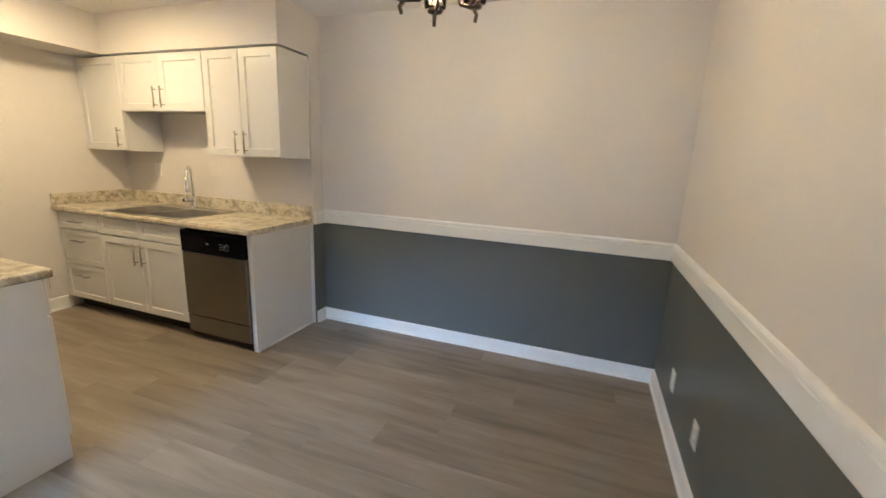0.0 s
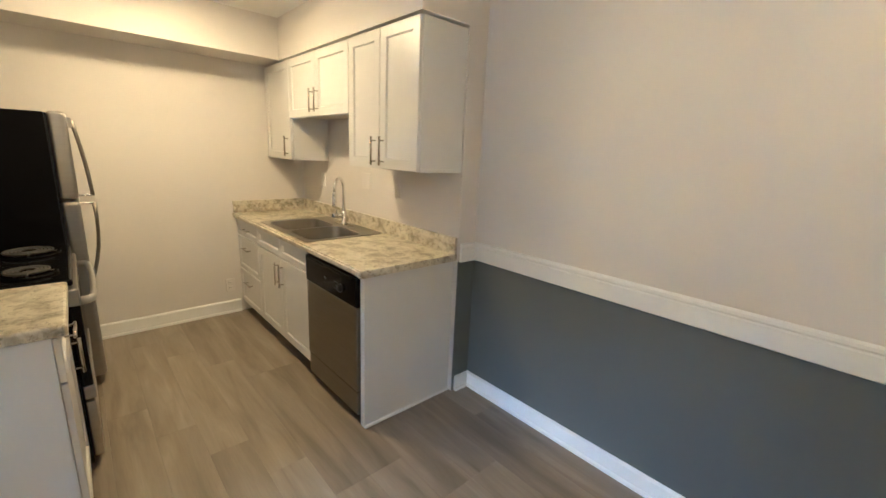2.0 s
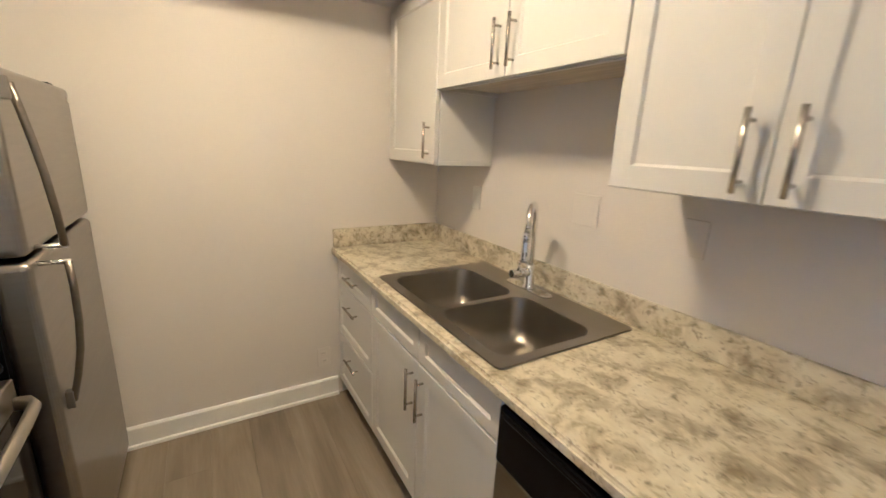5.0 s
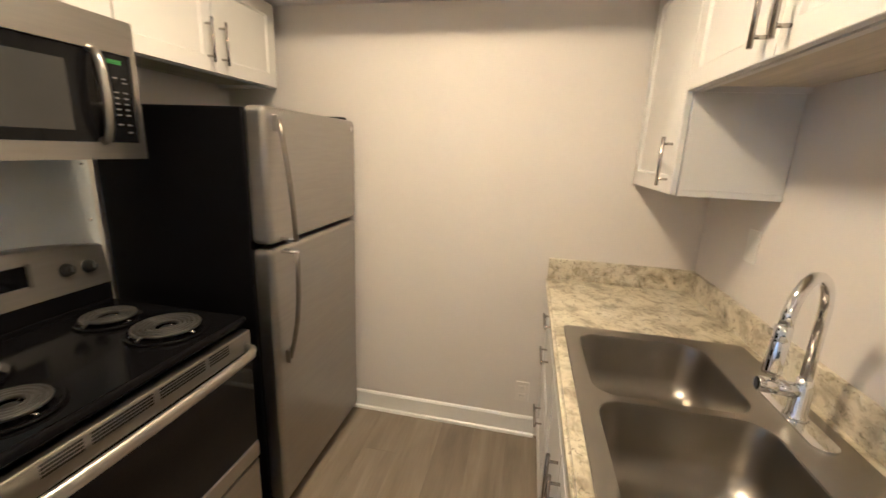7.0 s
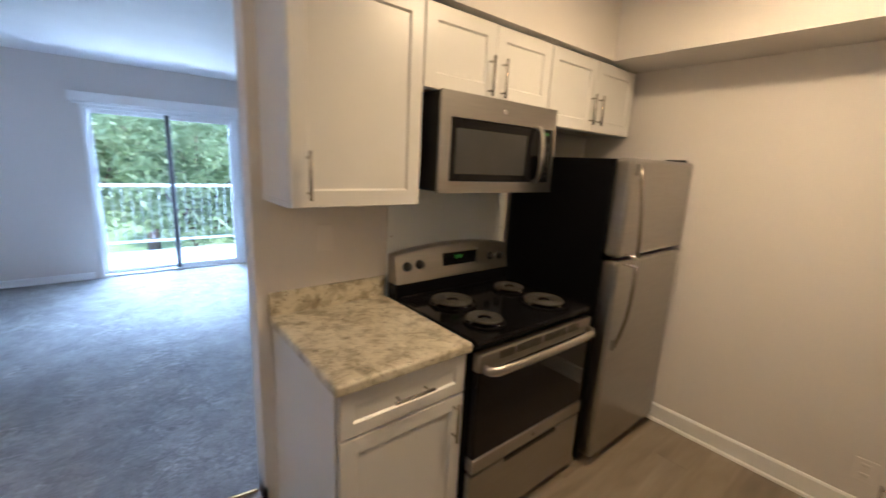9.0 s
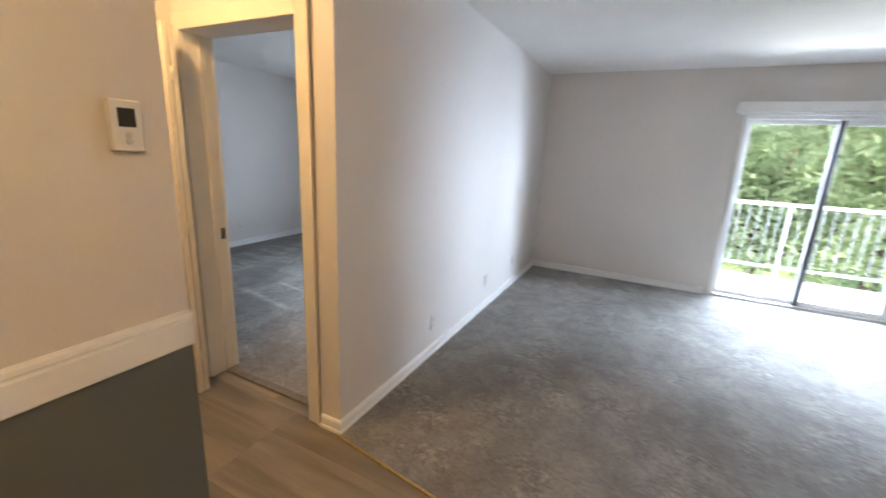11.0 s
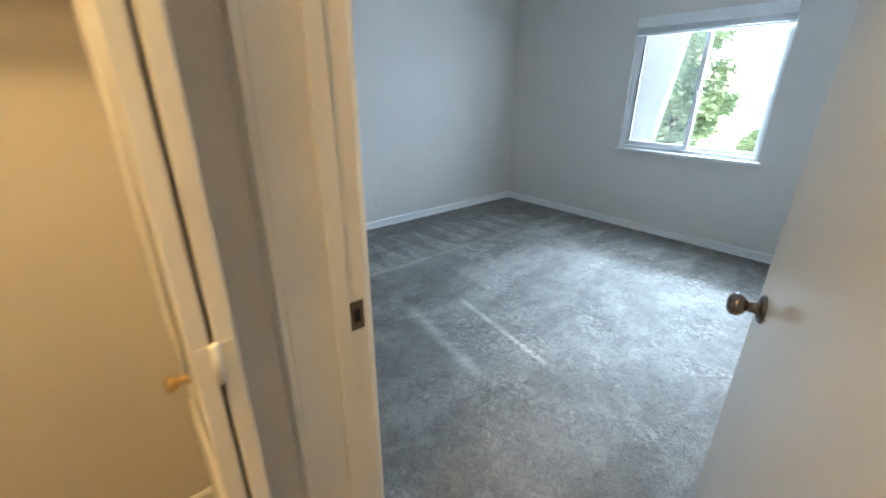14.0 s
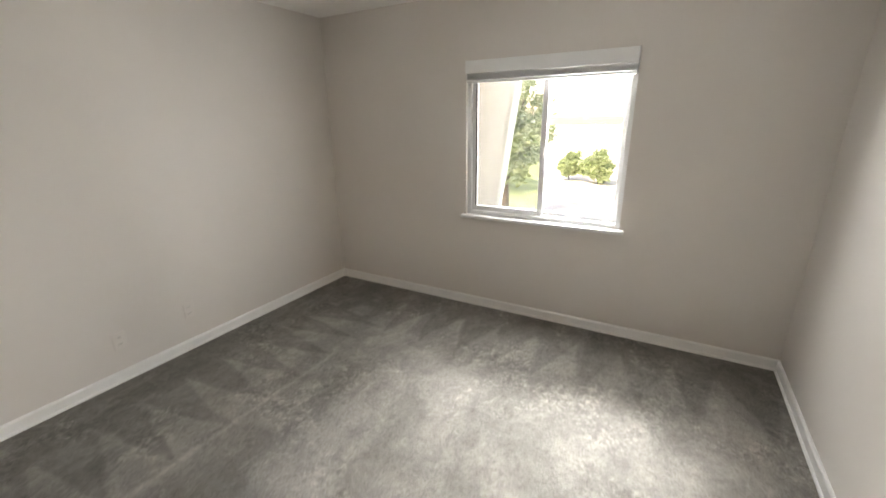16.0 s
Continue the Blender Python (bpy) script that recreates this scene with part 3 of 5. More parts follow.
def wall_cabinet(x0, x1, z0, z1, wall, s, doors, label, handles):
    """doors: x splits; handles: (x, z of middle)."""
    depth, yf = 0.305, wall + s * 0.328
    t = thing("wall_cabinet", ((x0 + x1) / 2, wall, z0), label, "cabinet", WG)
    ya, yb = wall + s * 0.002, wall + s * depth
    carcass(t, x0, x1, ya, yb, z0 + 0.020, z1)
    for a, c in ((x0, x0 + 0.016), (x1 - 0.016, x1)):
        part("side_lip", box(B(), a, c, ya, yb, z0, z0 + 0.0195, 0.001, 1), CAB, t)
    part("front_lip", box(B(), x0 + 0.0165, x1 - 0.0165, yb - s * 0.018, yb, z0, z0 + 0.0195, 0.001, 1), CAB, t)
    part("underside", box(B(), x0 + 0.017, x1 - 0.017, ya, yb - s * 0.019, z0 + 0.016, z0 + 0.0195), RAWWOOD, t, "bare tan underside")
    for (a, c), (hx, hz) in zip(zip(doors, doors[1:]), handles):
        d = shaker(t, a, c, z0 + 0.002, z1 - 0.003, yf, s)
        bar_handle(d, hx, hz, yf, s, 0.16)
    return t


SK, ST = SINKY, 0.0
ZT = 2.147
wall_cabinet(0.004, 0.528, 1.392, ZT, SK, -1, [0.02, 0.528], "tall white shaker wall cabinet beside the end wall", [(0.475, 1.50)])
wall_cabinet(0.531, 1.458, 1.712, ZT, SK, -1, [0.531, 0.995, 1.458], "short white shaker wall cabinet above the sink", [(0.955, 1.82), (1.035, 1.82)])
wall_cabinet(1.461, 2.156, 1.394, ZT, SK, -1, [1.461, 1.808, 2.156], "white two-door shaker wall cabinet above the dishwasher", [(1.765, 1.495), (1.850, 1.495)])
wall_cabinet(1.644, 2.150, 1.390, ZT, ST, 1, [1.644, 2.150], "white shaker wall cabinet above the short counter", [(2.095, 1.50)])
wall_cabinet(0.882, 1.641, 1.838, ZT, ST, 1, [0.882, 1.262, 1.641], "short white shaker wall cabinet above the microwave", [(1.222, 1.93), (1.300, 1.93)])
wall_cabinet(0.060, 0.879, 1.768, ZT, ST, 1, [0.060, 0.470, 0.879], "short white shaker wall cabinet above the refrigerator", [(0.432, 1.885), (0.508, 1.885)])


def base_cabinet(x0, x1, wall, s, label, top=0.874):
    t = thing("base_cabinet", ((x0 + x1) / 2, wall, 0), label, "cabinet", BG)
    carcass(t, x0, x1, wall + s * 0.004, wall + s * 0.60, 0.10, top)
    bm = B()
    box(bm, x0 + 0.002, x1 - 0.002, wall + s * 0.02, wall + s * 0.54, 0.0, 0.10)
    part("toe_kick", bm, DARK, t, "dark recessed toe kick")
    return t


FY = SK - 0.632
c = base_cabinet(0.02, 0.545, SK, -1, "white shaker base cabinet with three drawers")
for z0, z1 in ((0.728, 0.868), (0.425, 0.722), (0.112, 0.419)):
    d = shaker(c, 0.024, 0.543, z0, z1, FY, -1, "drawer", 0.042)
    bar_handle(d, 0.285, (z0 + z1) / 2 + (0.06 if z1 < 0.8 else 0), FY, -1, 0.16, False)
c = base_cabinet(0.547, 1.476, SK, -1, "white shaker sink cabinet with two doors", 0.72)
part("front_stretcher", box(B(), 0.549, 1.474, SK - 0.600, SK - 0.585, 0.721, 0.873), CAB, c)
for a, b_ in ((0.549, 1.010), (1.013, 1.474)):
    shaker(c, a, b_, 0.728, 0.868, FY, -1, "false_drawer_front", 0.042)
for a, b_, hx in ((0.549, 1.010, 0.972), (1.013, 1.474, 1.051)):
    bar_handle(shaker(c, a, b_, 0.112, 0.722, FY, -1), hx, 0.60, FY, -1, 0.17)
GY = 0.632
c = base_cabinet(1.612, 2.128, ST, 1, "white shaker base cabinet with a drawer beside the stove")
bar_handle(shaker(c, 1.614, 2.126, 0.706, 0.866, GY, 1, "drawer", 0.045), 1.865, 0.79, GY, 1, 0.16, False)
bar_handle(shaker(c, 1.614, 2.126, 0.112, 0.700, GY, 1), 1.665, 0.60, GY, 1, 0.16)
part("side_panel", box(B(), 2.128, 2.136, 0.004, 0.612, 0.0, 0.874, 0.001, 1), CAB, c)
ep = thing("cabinet_end_panel", (2.12, 2.06, 0), "white end panel closing the dishwasher bay", "panel")
part("panel", box(B(), 2.098, 2.136, SK - 0.628, SK - 0.003, 0.0, 0.874, 0.002, 1), CAB, ep)
part("shoe_moulding", box(B(), 2.137, 2.149, SK - 0.628, SK - 0.003, 0.0, 0.018, 0.004, 1), TRIM, ep)

# countertops with the coved edge and splashes
CT0, CT1 = 0.874, 0.914
bm = plate(B(), [(0.001, 1.722), (2.158, 1.722), (2.158, SK - 0.002), (0.001, SK - 0.002)], [round_rect(0.605, 1.410, 1.790, 2.300, 0.03)], CT0, CT1)
es = [e for e in bm.edges if all(abs(v.co.y - 1.722) < 1e-5 for v in e.verts) and abs(e.verts[0].co.z - e.verts[1].co.z) < 1e-5 and abs(e.verts[0].co.x - e.verts[1].co.x) > 1]
bmesh.ops.bevel(bm, geom=es, offset=0.010, segments=3, affect="EDGES")
ct = thing("countertop", (1.08, 2.05, CT0), "speckled cream and brown granite-look countertop with sink cut-out", "countertop")
part("worktop", bm, COUNTER, ct)
part("backsplash", box(B(), 0.021, 2.156, SK - 0.022, SK - 0.003, CT1, 1.016, 0.004), COUNTER, ct)
part("end_splash", box(B(), 0.002, 0.020, 1.728, SK - 0.003, CT1, 1.016, 0.004), COUNTER, ct)
ct = thing("countertop", (1.88, 0.32, CT0), "short speckled granite-look countertop beside the stove", "countertop")
part("worktop", box(B(), 1.604, 2.150, 0.003, 0.655, CT0, CT1, 0.010, 3), COUNTER, ct)
part("backsplash", box(B(), 1.606, 2.148, 0.003, 0.022, CT1, 1.012, 0.004), COUNTER, ct)

# sink
snk = thing("kitchen_sink", (1.0, 2.05, CT1), "double-bowl brushed stainless steel drop-in sink", "sink")
bowls = [(0.640, 1.000, 1.808, 2.190), (1.032, 1.392, 1.808, 2.190)]
bm = plate(B(), round_rect(0.583, 1.432, 1.762, 2.335, 0.02), [round_rect(*b_, 0.06) for b_ in bowls], CT1 + 0.001, CT1 + 0.006)
es = [e for e in bm.edges if len(e.link_faces) == 2 and abs(e.link_faces[0].normal.dot(e.link_faces[1].normal)) < 0.3]
bmesh.ops.bevel(bm, geom=es, offset=0.0022, segments=2, affect="EDGES")
part("rim", bm, SINKSTEEL, snk)
for x0, x1, y0, y1 in bowls:
    bm = B()
    rings = []
    for ins, z, r in ((0.0, 0.918, 0.06), (0.003, 0.906, 0.06), (0.010, 0.80, 0.06), (0.022, 0.762, 0.06), (0.050, 0.742, 0.07), (0.12, 0.738, 0.05)):
        rings.append([bm.verts.new((x, y, z)) for x, y in round_rect(x0 + ins, x1 - ins, y0 + ins, y1 - ins, r, 8)])
    for a, b_ in zip(rings, rings[1:]):
        for k in range(len(a)):
            bm.faces.new((a[k], a[(k + 1) % len(a)], b_[(k + 1) % len(a)], b_[k])).smooth = True
    bm.faces.new(rings[-1])
    bw = part("bowl", bm, SINKSTEEL, snk)
    dr = lathe(B(), ((x0 + x1) / 2, (y0 + y1) / 2, 0.7385), (0, 0, 1), [(0, 0.044), (0.003, 0.043), (0.002, 0.034), (0.001, 0.030), (0.003, 0.012), (0.004, 0.0)])
    part("drain", dr, CHROME, bw, "chrome basket drain")

# faucet
FXc, FYc, FZ = 0.985, 2.268, CT1 + 0.006
fa = thing("kitchen_faucet", (FXc, FYc, FZ), "chrome gooseneck pull-down faucet", "faucet")
part("base_plate", plate(B(), round_rect(FXc - 0.125, FXc + 0.125, FYc - 0.028, FYc + 0.028, 0.027, 8), [], FZ, FZ + 0.006), CHROME, fa)
part("body", lathe(B(), (FXc, FYc, FZ + 0.006), (0, 0, 1), [(0, 0.026), (0.006, 0.026), (0.012, 0.021), (0.075, 0.020), (0.082, 0.017), (0.10, 0.015)]), CHROME, fa)
SPX, SPY = 0.62, -0.785      # the way the spout is turned
neck = [(FXc, FYc, FZ + 0.10), (FXc, FYc, FZ + 0.27)]
for k in range(1, 12):
    a = math.pi * k / 12
    r = 0.083 * (1 - math.cos(a))
    neck.append((FXc + SPX * r, FYc + SPY * r, FZ + 0.27 + 0.092 * math.sin(a)))
r = 0.168
neck.append((FXc + SPX * r, FYc + SPY * r, FZ + 0.262))
part("gooseneck", tube(B(), neck, 0.0125, 14), CHROME, fa)
part("spray_head", lathe(B(), (FXc + SPX * r, FYc + SPY * r, FZ + 0.268), (0.08 * SPX, 0.08 * SPY, -1), [(0, 0.013), (0.004, 0.016), (0.03, 0.0165), (0.032, 0.0155), (0.036, 0.0165), (0.10, 0.0175), (0.108, 0.016), (0.11, 0.012)]), CHROME, fa)
LZ = FZ + 0.072
lv = part("lever_housing", lathe(B(), (FXc, FYc - 0.010, LZ), (-0.12, -1, 0.02), [(0, 0.017), (0.012, 0.0185), (0.040, 0.0185), (0.0405, 0.0175), (0.043, 0.0175), (0.0435, 0.019), (0.078, 0.019), (0.081, 0.017)]), CHROME, fa)
part("end_cap", lathe(B(), (FXc - 0.0097, FYc - 0.091, LZ + 0.0016), (-0.12, -1, 0.02), [(0, 0.0155), (0.001, 0.0155), (0.0015, 0.010)], 18), DARK, lv, "dark lever end cap")
part("lever", tube(B(), [(FXc - 0.006, FYc - 0.060, LZ + 0.017), (FXc + 0.006, FYc - 0.066, LZ + 0.040), (FXc + 0.018, FYc - 0.072, LZ + 0.055)], [0.0055, 0.0048, 0.0060], 10), CHROME, lv)

# dishwasher
dw = thing("dishwasher", (1.787, 2.05, 0), "stainless steel dishwasher with a black control panel", "dishwasher")
dx0, dx1, dy = 1.480, 2.094, SK - 0.645
part("body", box(B(), dx0, dx1, SK - 0.60, SK - 0.01, 0.02, 0.872), DARK, dw)
part("door", box(B(), dx0 + 0.002, dx1 - 0.002, dy, SK - 0.602, 0.205, 0.690, 0.006, 3), STEEL_DARKREFLECT, dw)
cp = part("control_panel", box(B(), dx0 + 0.002, dx1 - 0.002, dy - 0.004, SK - 0.602, 0.694, 0.858, 0.008, 3), BLACK, dw, "glossy black control panel")
part("handle_lip", box(B(), dx0 + 0.03, dx1 - 0.03, dy - 0.014, dy - 0.002, 0.838, 0.852, 0.004), BLACK, cp)
part("dial", lathe(B(), (1.935, dy - 0.005, 0.765), (0, -1, 0), [(0, 0.024), (0.010, 0.022), (0.016, 0.018), (0.018, 0.008)]), DARK, cp)
part("latch_mark", box(B(), 1.740, 1.760, dy - 0.006, dy - 0.004, 0.768, 0.782), WHITEINK, cp)
part("dial_pointer", box(B(), 1.932, 1.938, dy - 0.0255, dy - 0.0225, 0.768, 0.784), WHITEINK, cp)
for k in range(3):
    part("cycle_mark", box(B(), 1.86 + 0.008 * (k % 2), 1.90, dy - 0.0055, dy - 0.004, 0.745 + k * 0.018, 0.749 + k * 0.018), WHITEINK, cp)
part("kick_plate", box(B(), dx0 + 0.004, dx1 - 0.004, dy + 0.004, SK - 0.602, 0.062, 0.198, 0.004), STEEL_DARKREFLECT, dw)
part("toe_kick", box(B(), dx0 + 0.01, dx1 - 0.01, SK - 0.56, SK - 0.54, 0.0, 0.06), DARK, dw)


# refrigerator
fr = thing("refrigerator", (0.415, 0.37, 0), "stainless top-freezer refrigerator with black sides", "refrigerator")
rx0, rx1 = 0.060, 0.770
part("body", box(B(), rx0 + 0.004, rx1 - 0.004, 0.03, 0.650, 0.03, 1.620, 0.004), BLACKSIDE, fr, "black textured cabinet")
for nm, z0, z1 in (("freezer_door", 1.156, 1.626), ("fridge_door", 0.062, 1.142)):
    d = part(nm, box(B(), rx0, rx1, 0.658, 0.738, z0, z1, 0.020, 5), STEEL, fr)
    part("gasket", box(B(), rx0 + 0.01, rx1 - 0.01, 0.649, 0.659, z0 + 0.01, z1 - 0.01), DARK, d)
    hx = 0.712
    if nm == "freezer_door":
        prof, blk, brk = [(1.585, 0.754), (1.53, 0.764), (1.45, 0.776), (1.36, 0.787), (1.26, 0.795), (1.170, 0.799)], (1.545, 1.600), 1.172
    else:
        prof, blk, brk = [(1.128, 0.799), (1.05, 0.801), (0.95, 0.798), (0.86, 0.789), (0.78, 0.773), (0.70, 0.752)], (0.680, 0.735), 1.126
    bar = part("handle", tube(B(), [(hx, y, z) for z, y in prof], 0.0095, 8), STEEL_DARKREFLECT, d, "bowed steel handle")
    part("handle_mount", box(B(), hx - 0.012, hx + 0.012, 0.735, 0.757, blk[0], blk[1], 0.003), STEEL, bar)
    part("handle_bracket", tube(B(), [(hx, 0.735, brk), (hx, 0.806, brk)], 0.0075, 10), CHROME, bar)
    if nm == "freezer_door":
        part("badge", lathe(B(), (0.105, 0.738, 1.585), (0, 1, 0), [(0, 0.011), (0.002, 0.011), (0.003, 0.008)], 16), CHROME, d)
part("hinge_cover", box(B(), rx0 + 0.01, rx0 + 0.06, 0.60, 0.70, 1.621, 1.640, 0.004), DARK, fr)
part("kick_grille", box(B(), rx0 + 0.01, rx1 - 0.01, 0.60, 0.66, 0.012, 0.056, 0.004), DARK, fr)
for k in (rx0 + 0.05, rx1 - 0.05):
    part("foot", lathe(B(), (k, 0.60, 0.0), (0, 0, 1), [(0, 0.02), (0.012, 0.02), (0.014, 0.01), (0.03, 0.01)], 12), DARK, fr)

# electric range
ra = thing("electric_range", (1.218, 0.34, 0), "black and stainless electric coil range", "stove")
ex0, ex1 = 0.838, 1.598
part("body", box(B(), ex0, ex1, 0.03, 0.640, 0.03, 0.885, 0.003), BLACK, ra)
part("cooktop", box(B(), ex0 - 0.002, ex1 + 0.002, 0.05, 0.672, 0.886, 0.916, 0.011, 4), BLACK, ra, "glossy black enamel cooktop")
part("cooktop_ledge", box(B(), ex0 + 0.02, ex1 - 0.02, 0.105, 0.125, 0.912, 0.928, 0.006), BLACK, ra)


def coil_burner(cx, cy, r):
    bm = B()
    turns = 5 if r > 0.085 else 4
    n = turns * 30
    pts = []
    for k in range(n + 1):
        a = k / n * turns * math.tau
        rr = 0.027 + (r - 0.027) * k / n
        pts.append((cx + rr * math.cos(a), cy + rr * math.sin(a), 0.935))
    pts.append((cx + r + 0.012, cy, 0.928))
    tube(bm, pts, 0.0060, 8)
    for v in bm.verts:
        v.co.z = min(v.co.z, 0.9385)
    bn = part("burner", bm, COIL, ra, "grey coiled heating element")
    part("drip_pan", lathe(B(), (cx, cy, 0.9155), (0, 0, 1), [(0, r + 0.016), (0.006, r + 0.022), (0.010, r + 0.018), (0.008, r + 0.011), (0.001, r - 0.01), (0.001, 0.03)], 36), BLACK, bn, "glossy black drip pan")
    for k in range(3):
        q = radians(90 + 120 * k)
        part("coil_support", tube(B(), [(cx + 0.026 * math.cos(q), cy + 0.026 * math.sin(q), 0.925), (cx + (r + 0.006) * math.cos(q), cy + (r + 0.006) * math.sin(q), 0.925)], 0.0025, 6), NICKEL, bn)
    part("hub", lathe(B(), (cx, cy, 0.918), (0, 0, 1), [(0, 0.018), (0.012, 0.018), (0.013, 0.010)], 18), DARK, bn)


for cx, cy, r in ((1.400, 0.290, 0.095), (1.428, 0.535, 0.075), (1.000, 0.285, 0.075), (1.010, 0.520, 0.095)):
    coil_burner(cx, cy, r)
# backguard: a leaning panel with an arched top
bm = B()
n = 16
cols = []
for k in range(n + 1):
    u = k / n
    x = ex0 + (ex1 - ex0) * u
    top = 1.118 + 0.034 * math.sin(math.pi * u) ** 0.8
    cols.append([bm.verts.new(p) for p in ((x, 0.110, 0.985), (x, 0.088, top), (x, 0.070, top + 0.006), (x, 0.030, top + 0.004), (x, 0.030, 0.985))])
for a, b_ in zip(cols, cols[1:]):
    for k in range(5):
        bm.faces.new((a[k], a[(k + 1) % 5], b_[(k + 1) % 5], b_[k])).smooth = k in (1, 2)
bm.faces.new(cols[0])
bm.faces.new(cols[-1][::-1])
bg = part("backguard", bm, STEEL_LITREFLECT, ra, "arched stainless control panel")
part("backguard_base", box(B(), ex0, ex1, 0.03, 0.106, 0.90, 0.984, 0.004), BLACK, ra)


def on_guard(x, z, out=0.0):
    return (x, 0.110 - 0.022 * (z - 0.985) / 0.15 + out, z)


for kx, kz in ((1.535, 1.065), (1.462, 1.068), (0.975, 1.062), (0.905, 1.058)):
    kb = part("knob", lathe(B(), on_guard(kx, kz, -0.004), (0, 1, 0.15), [(0, 0.024), (0.008, 0.023), (0.012, 0.019), (0.026, 0.017), (0.028, 0.010)], 20), DARK, bg, "black control knob")
    part("pointer", box(B(), kx - 0.003, kx + 0.003, 0.126, 0.131, kz - 0.002, kz + 0.018, 0.001, 1), WHITEINK, kb)
dp = part("display", box(B(), 1.085, 1.315, 0.092, 0.1055, 1.042, 1.108, 0.003), BLACKGLASS, bg, "black glass clock display")
bm = B()
for k in range(4):
    box(bm, 1.192 + k * 0.013, 1.202 + k * 0.013, 0.1055, 0.1068, 1.076, 1.094)
part("clock_digits", bm, GREENLED, dp, "green clock digits")
part("display_bezel", box(B(), 1.075, 1.088, 0.094, 0.108, 1.036, 1.114, 0.003), STEEL, bg)
# oven door
od = part("oven_door", box(B(), ex0 + 0.004, ex1 - 0.004, 0.642, 0.682, 0.415, 0.792, 0.006), BLACKGLASS, ra, "black glass oven door")
part("door_frame_bottom", box(B(), ex0 + 0.004, ex1 - 0.004, 0.642, 0.686, 0.350, 0.414, 0.005), STEEL, od)
bm = B()
box(bm, ex0 + 0.004, ex1 - 0.004, 0.642, 0.684, 0.793, 0.868, 0.006)
tr = part("vent_band", bm, STEEL, od, "stainless band with vent slots")
for g, hw in ((-0.225, 0.042), (-0.088, 0.078), (0.088, 0.078), (0.225, 0.042)):
    for k in range(4):
        part("vent_slot", box(B(), 1.218 + g - hw, 1.218 + g + hw, 0.683, 0.6848, 0.828 + k * 0.009, 0.8330 + k * 0.009), DARK, tr)
pts = [(ex0 + 0.03, 0.684, 0.815), (ex0 + 0.035, 0.712, 0.815), (ex0 + 0.06, 0.728, 0.815)] + [(ex0 + 0.06 + (ex1 - ex0 - 0.12) * k / 8, 0.730 + 0.006 * math.sin(math.pi * k / 8), 0.815) for k in range(1, 8)] + [(ex1 - 0.06, 0.728, 0.815), (ex1 - 0.035, 0.712, 0.815), (ex1 - 0.03, 0.684, 0.815)]
bm = tube(B(), pts, 0.0125, 14)
for v in bm.verts:
    v.co.z = 0.808 + (v.co.z - 0.815) * 1.5
part("handle", bm, STEEL_LITREFLECT, od, "broad bowed stainless oven handle")
part("badge", lathe(B(), (1.218, 0.686, 0.385), (0, 1, 0), [(0, 0.012), (0.002, 0.012), (0.003, 0.008)], 18), CHROME, od)
dd = part("storage_drawer", box(B(), ex0 + 0.004, ex1 - 0.004, 0.642, 0.680, 0.055, 0.335, 0.006), STEEL, ra, "stainless storage drawer")
part("drawer_grip", box(B(), ex0 + 0.20, ex1 - 0.20, 0.672, 0.684, 0.318, 0.336, 0.003), DARK, dd)
for kx in (ex0 + 0.06, ex1 - 0.06):
    for ky in (0.10, 0.58):
        part("foot", lathe(B(), (kx, ky, 0.0), (0, 0, 1), [(0, 0.018), (0.02, 0.018), (0.022, 0.01), (0.032, 0.01)], 10), DARK, ra)

# enamelled splash panel between the cooktop and the microwave
sp_ = thing("splash_panel", (1.183, 0.003, 0.917), "white enamelled splash panel on the wall behind the stove", "panel")
part("sheet", box(B(), 0.776, 1.592, 0.0005, 0.0045, 0.90, 1.441, 0.001, 1), PANEL, sp_)
for px in (0.800, 1.570):
    for pz in (1.20, 1.405):
        part("screw", lathe(B(), (px, 0.0045, pz), (0, 1, 0), [(0, 0.0045), (0.0012, 0.004), (0.0018, 0.001)], 10), NICKEL, sp_)

# microwave under its cabinet
mw = thing("microwave", (1.26, 0.19, 1.442), "over-the-range stainless microwave with black window", "microwave")
mx0, mx1, mz0, mz1 = 0.880, 1.597, 1.442, 1.836
part("body", box(B(), mx0 + 0.003, mx1 - 0.003, 0.003, 0.3735, mz0 + 0.006, mz1 - 0.002, 0.003), DARK, mw)
fc = part("front_frame", plate(B(), [(mx0, mz0), (mx1, mz0), (mx1, mz1), (mx0, mz1)], [[(mx0 + 0.018, mz0 + 0.048), (mx1 - 0.052, mz0 + 0.048), (mx1 - 0.052, mz1 - 0.095), (mx0 + 0.018, mz1 - 0.095)]], 0, 0.014), STEEL, mw, "stainless front frame", True)
fc.data.transform(Matrix(((1, 0, 0, 0), (0, 0, -1, 0), (0, 1, 0, 0), (0, 0, 0, 1))))
fc.data.transform(Matrix.Translation((-1.26, -0.19 + 0.388, -1.442)))
wd = part("door_glass", box(B(), mx0 + 0.125, mx1 - 0.051, 0.374, 0.380, mz0 + 0.047, mz1 - 0.094), BLACKGLASS, mw, "black glass door")
part("screen", box(B(), mx0 + 0.20, mx1 - 0.085, 0.379, 0.3815, mz0 + 0.078, mz1 - 0.135, 0.001), SCREEN, wd, "dark grey perforated window screen")
pts = [(1.012, 0.382, 1.492), (1.012, 0.404, 1.500)] + [(1.012, 0.410 + 0.012 * math.sin(math.pi * k / 8), 1.50 + 0.235 * k / 8) for k in range(1, 8)] + [(1.012, 0.404, 1.735), (1.012, 0.382, 1.743)]
part("handle", tube(B(), pts, 0.0115, 12), STEEL, wd, "curved vertical steel handle")
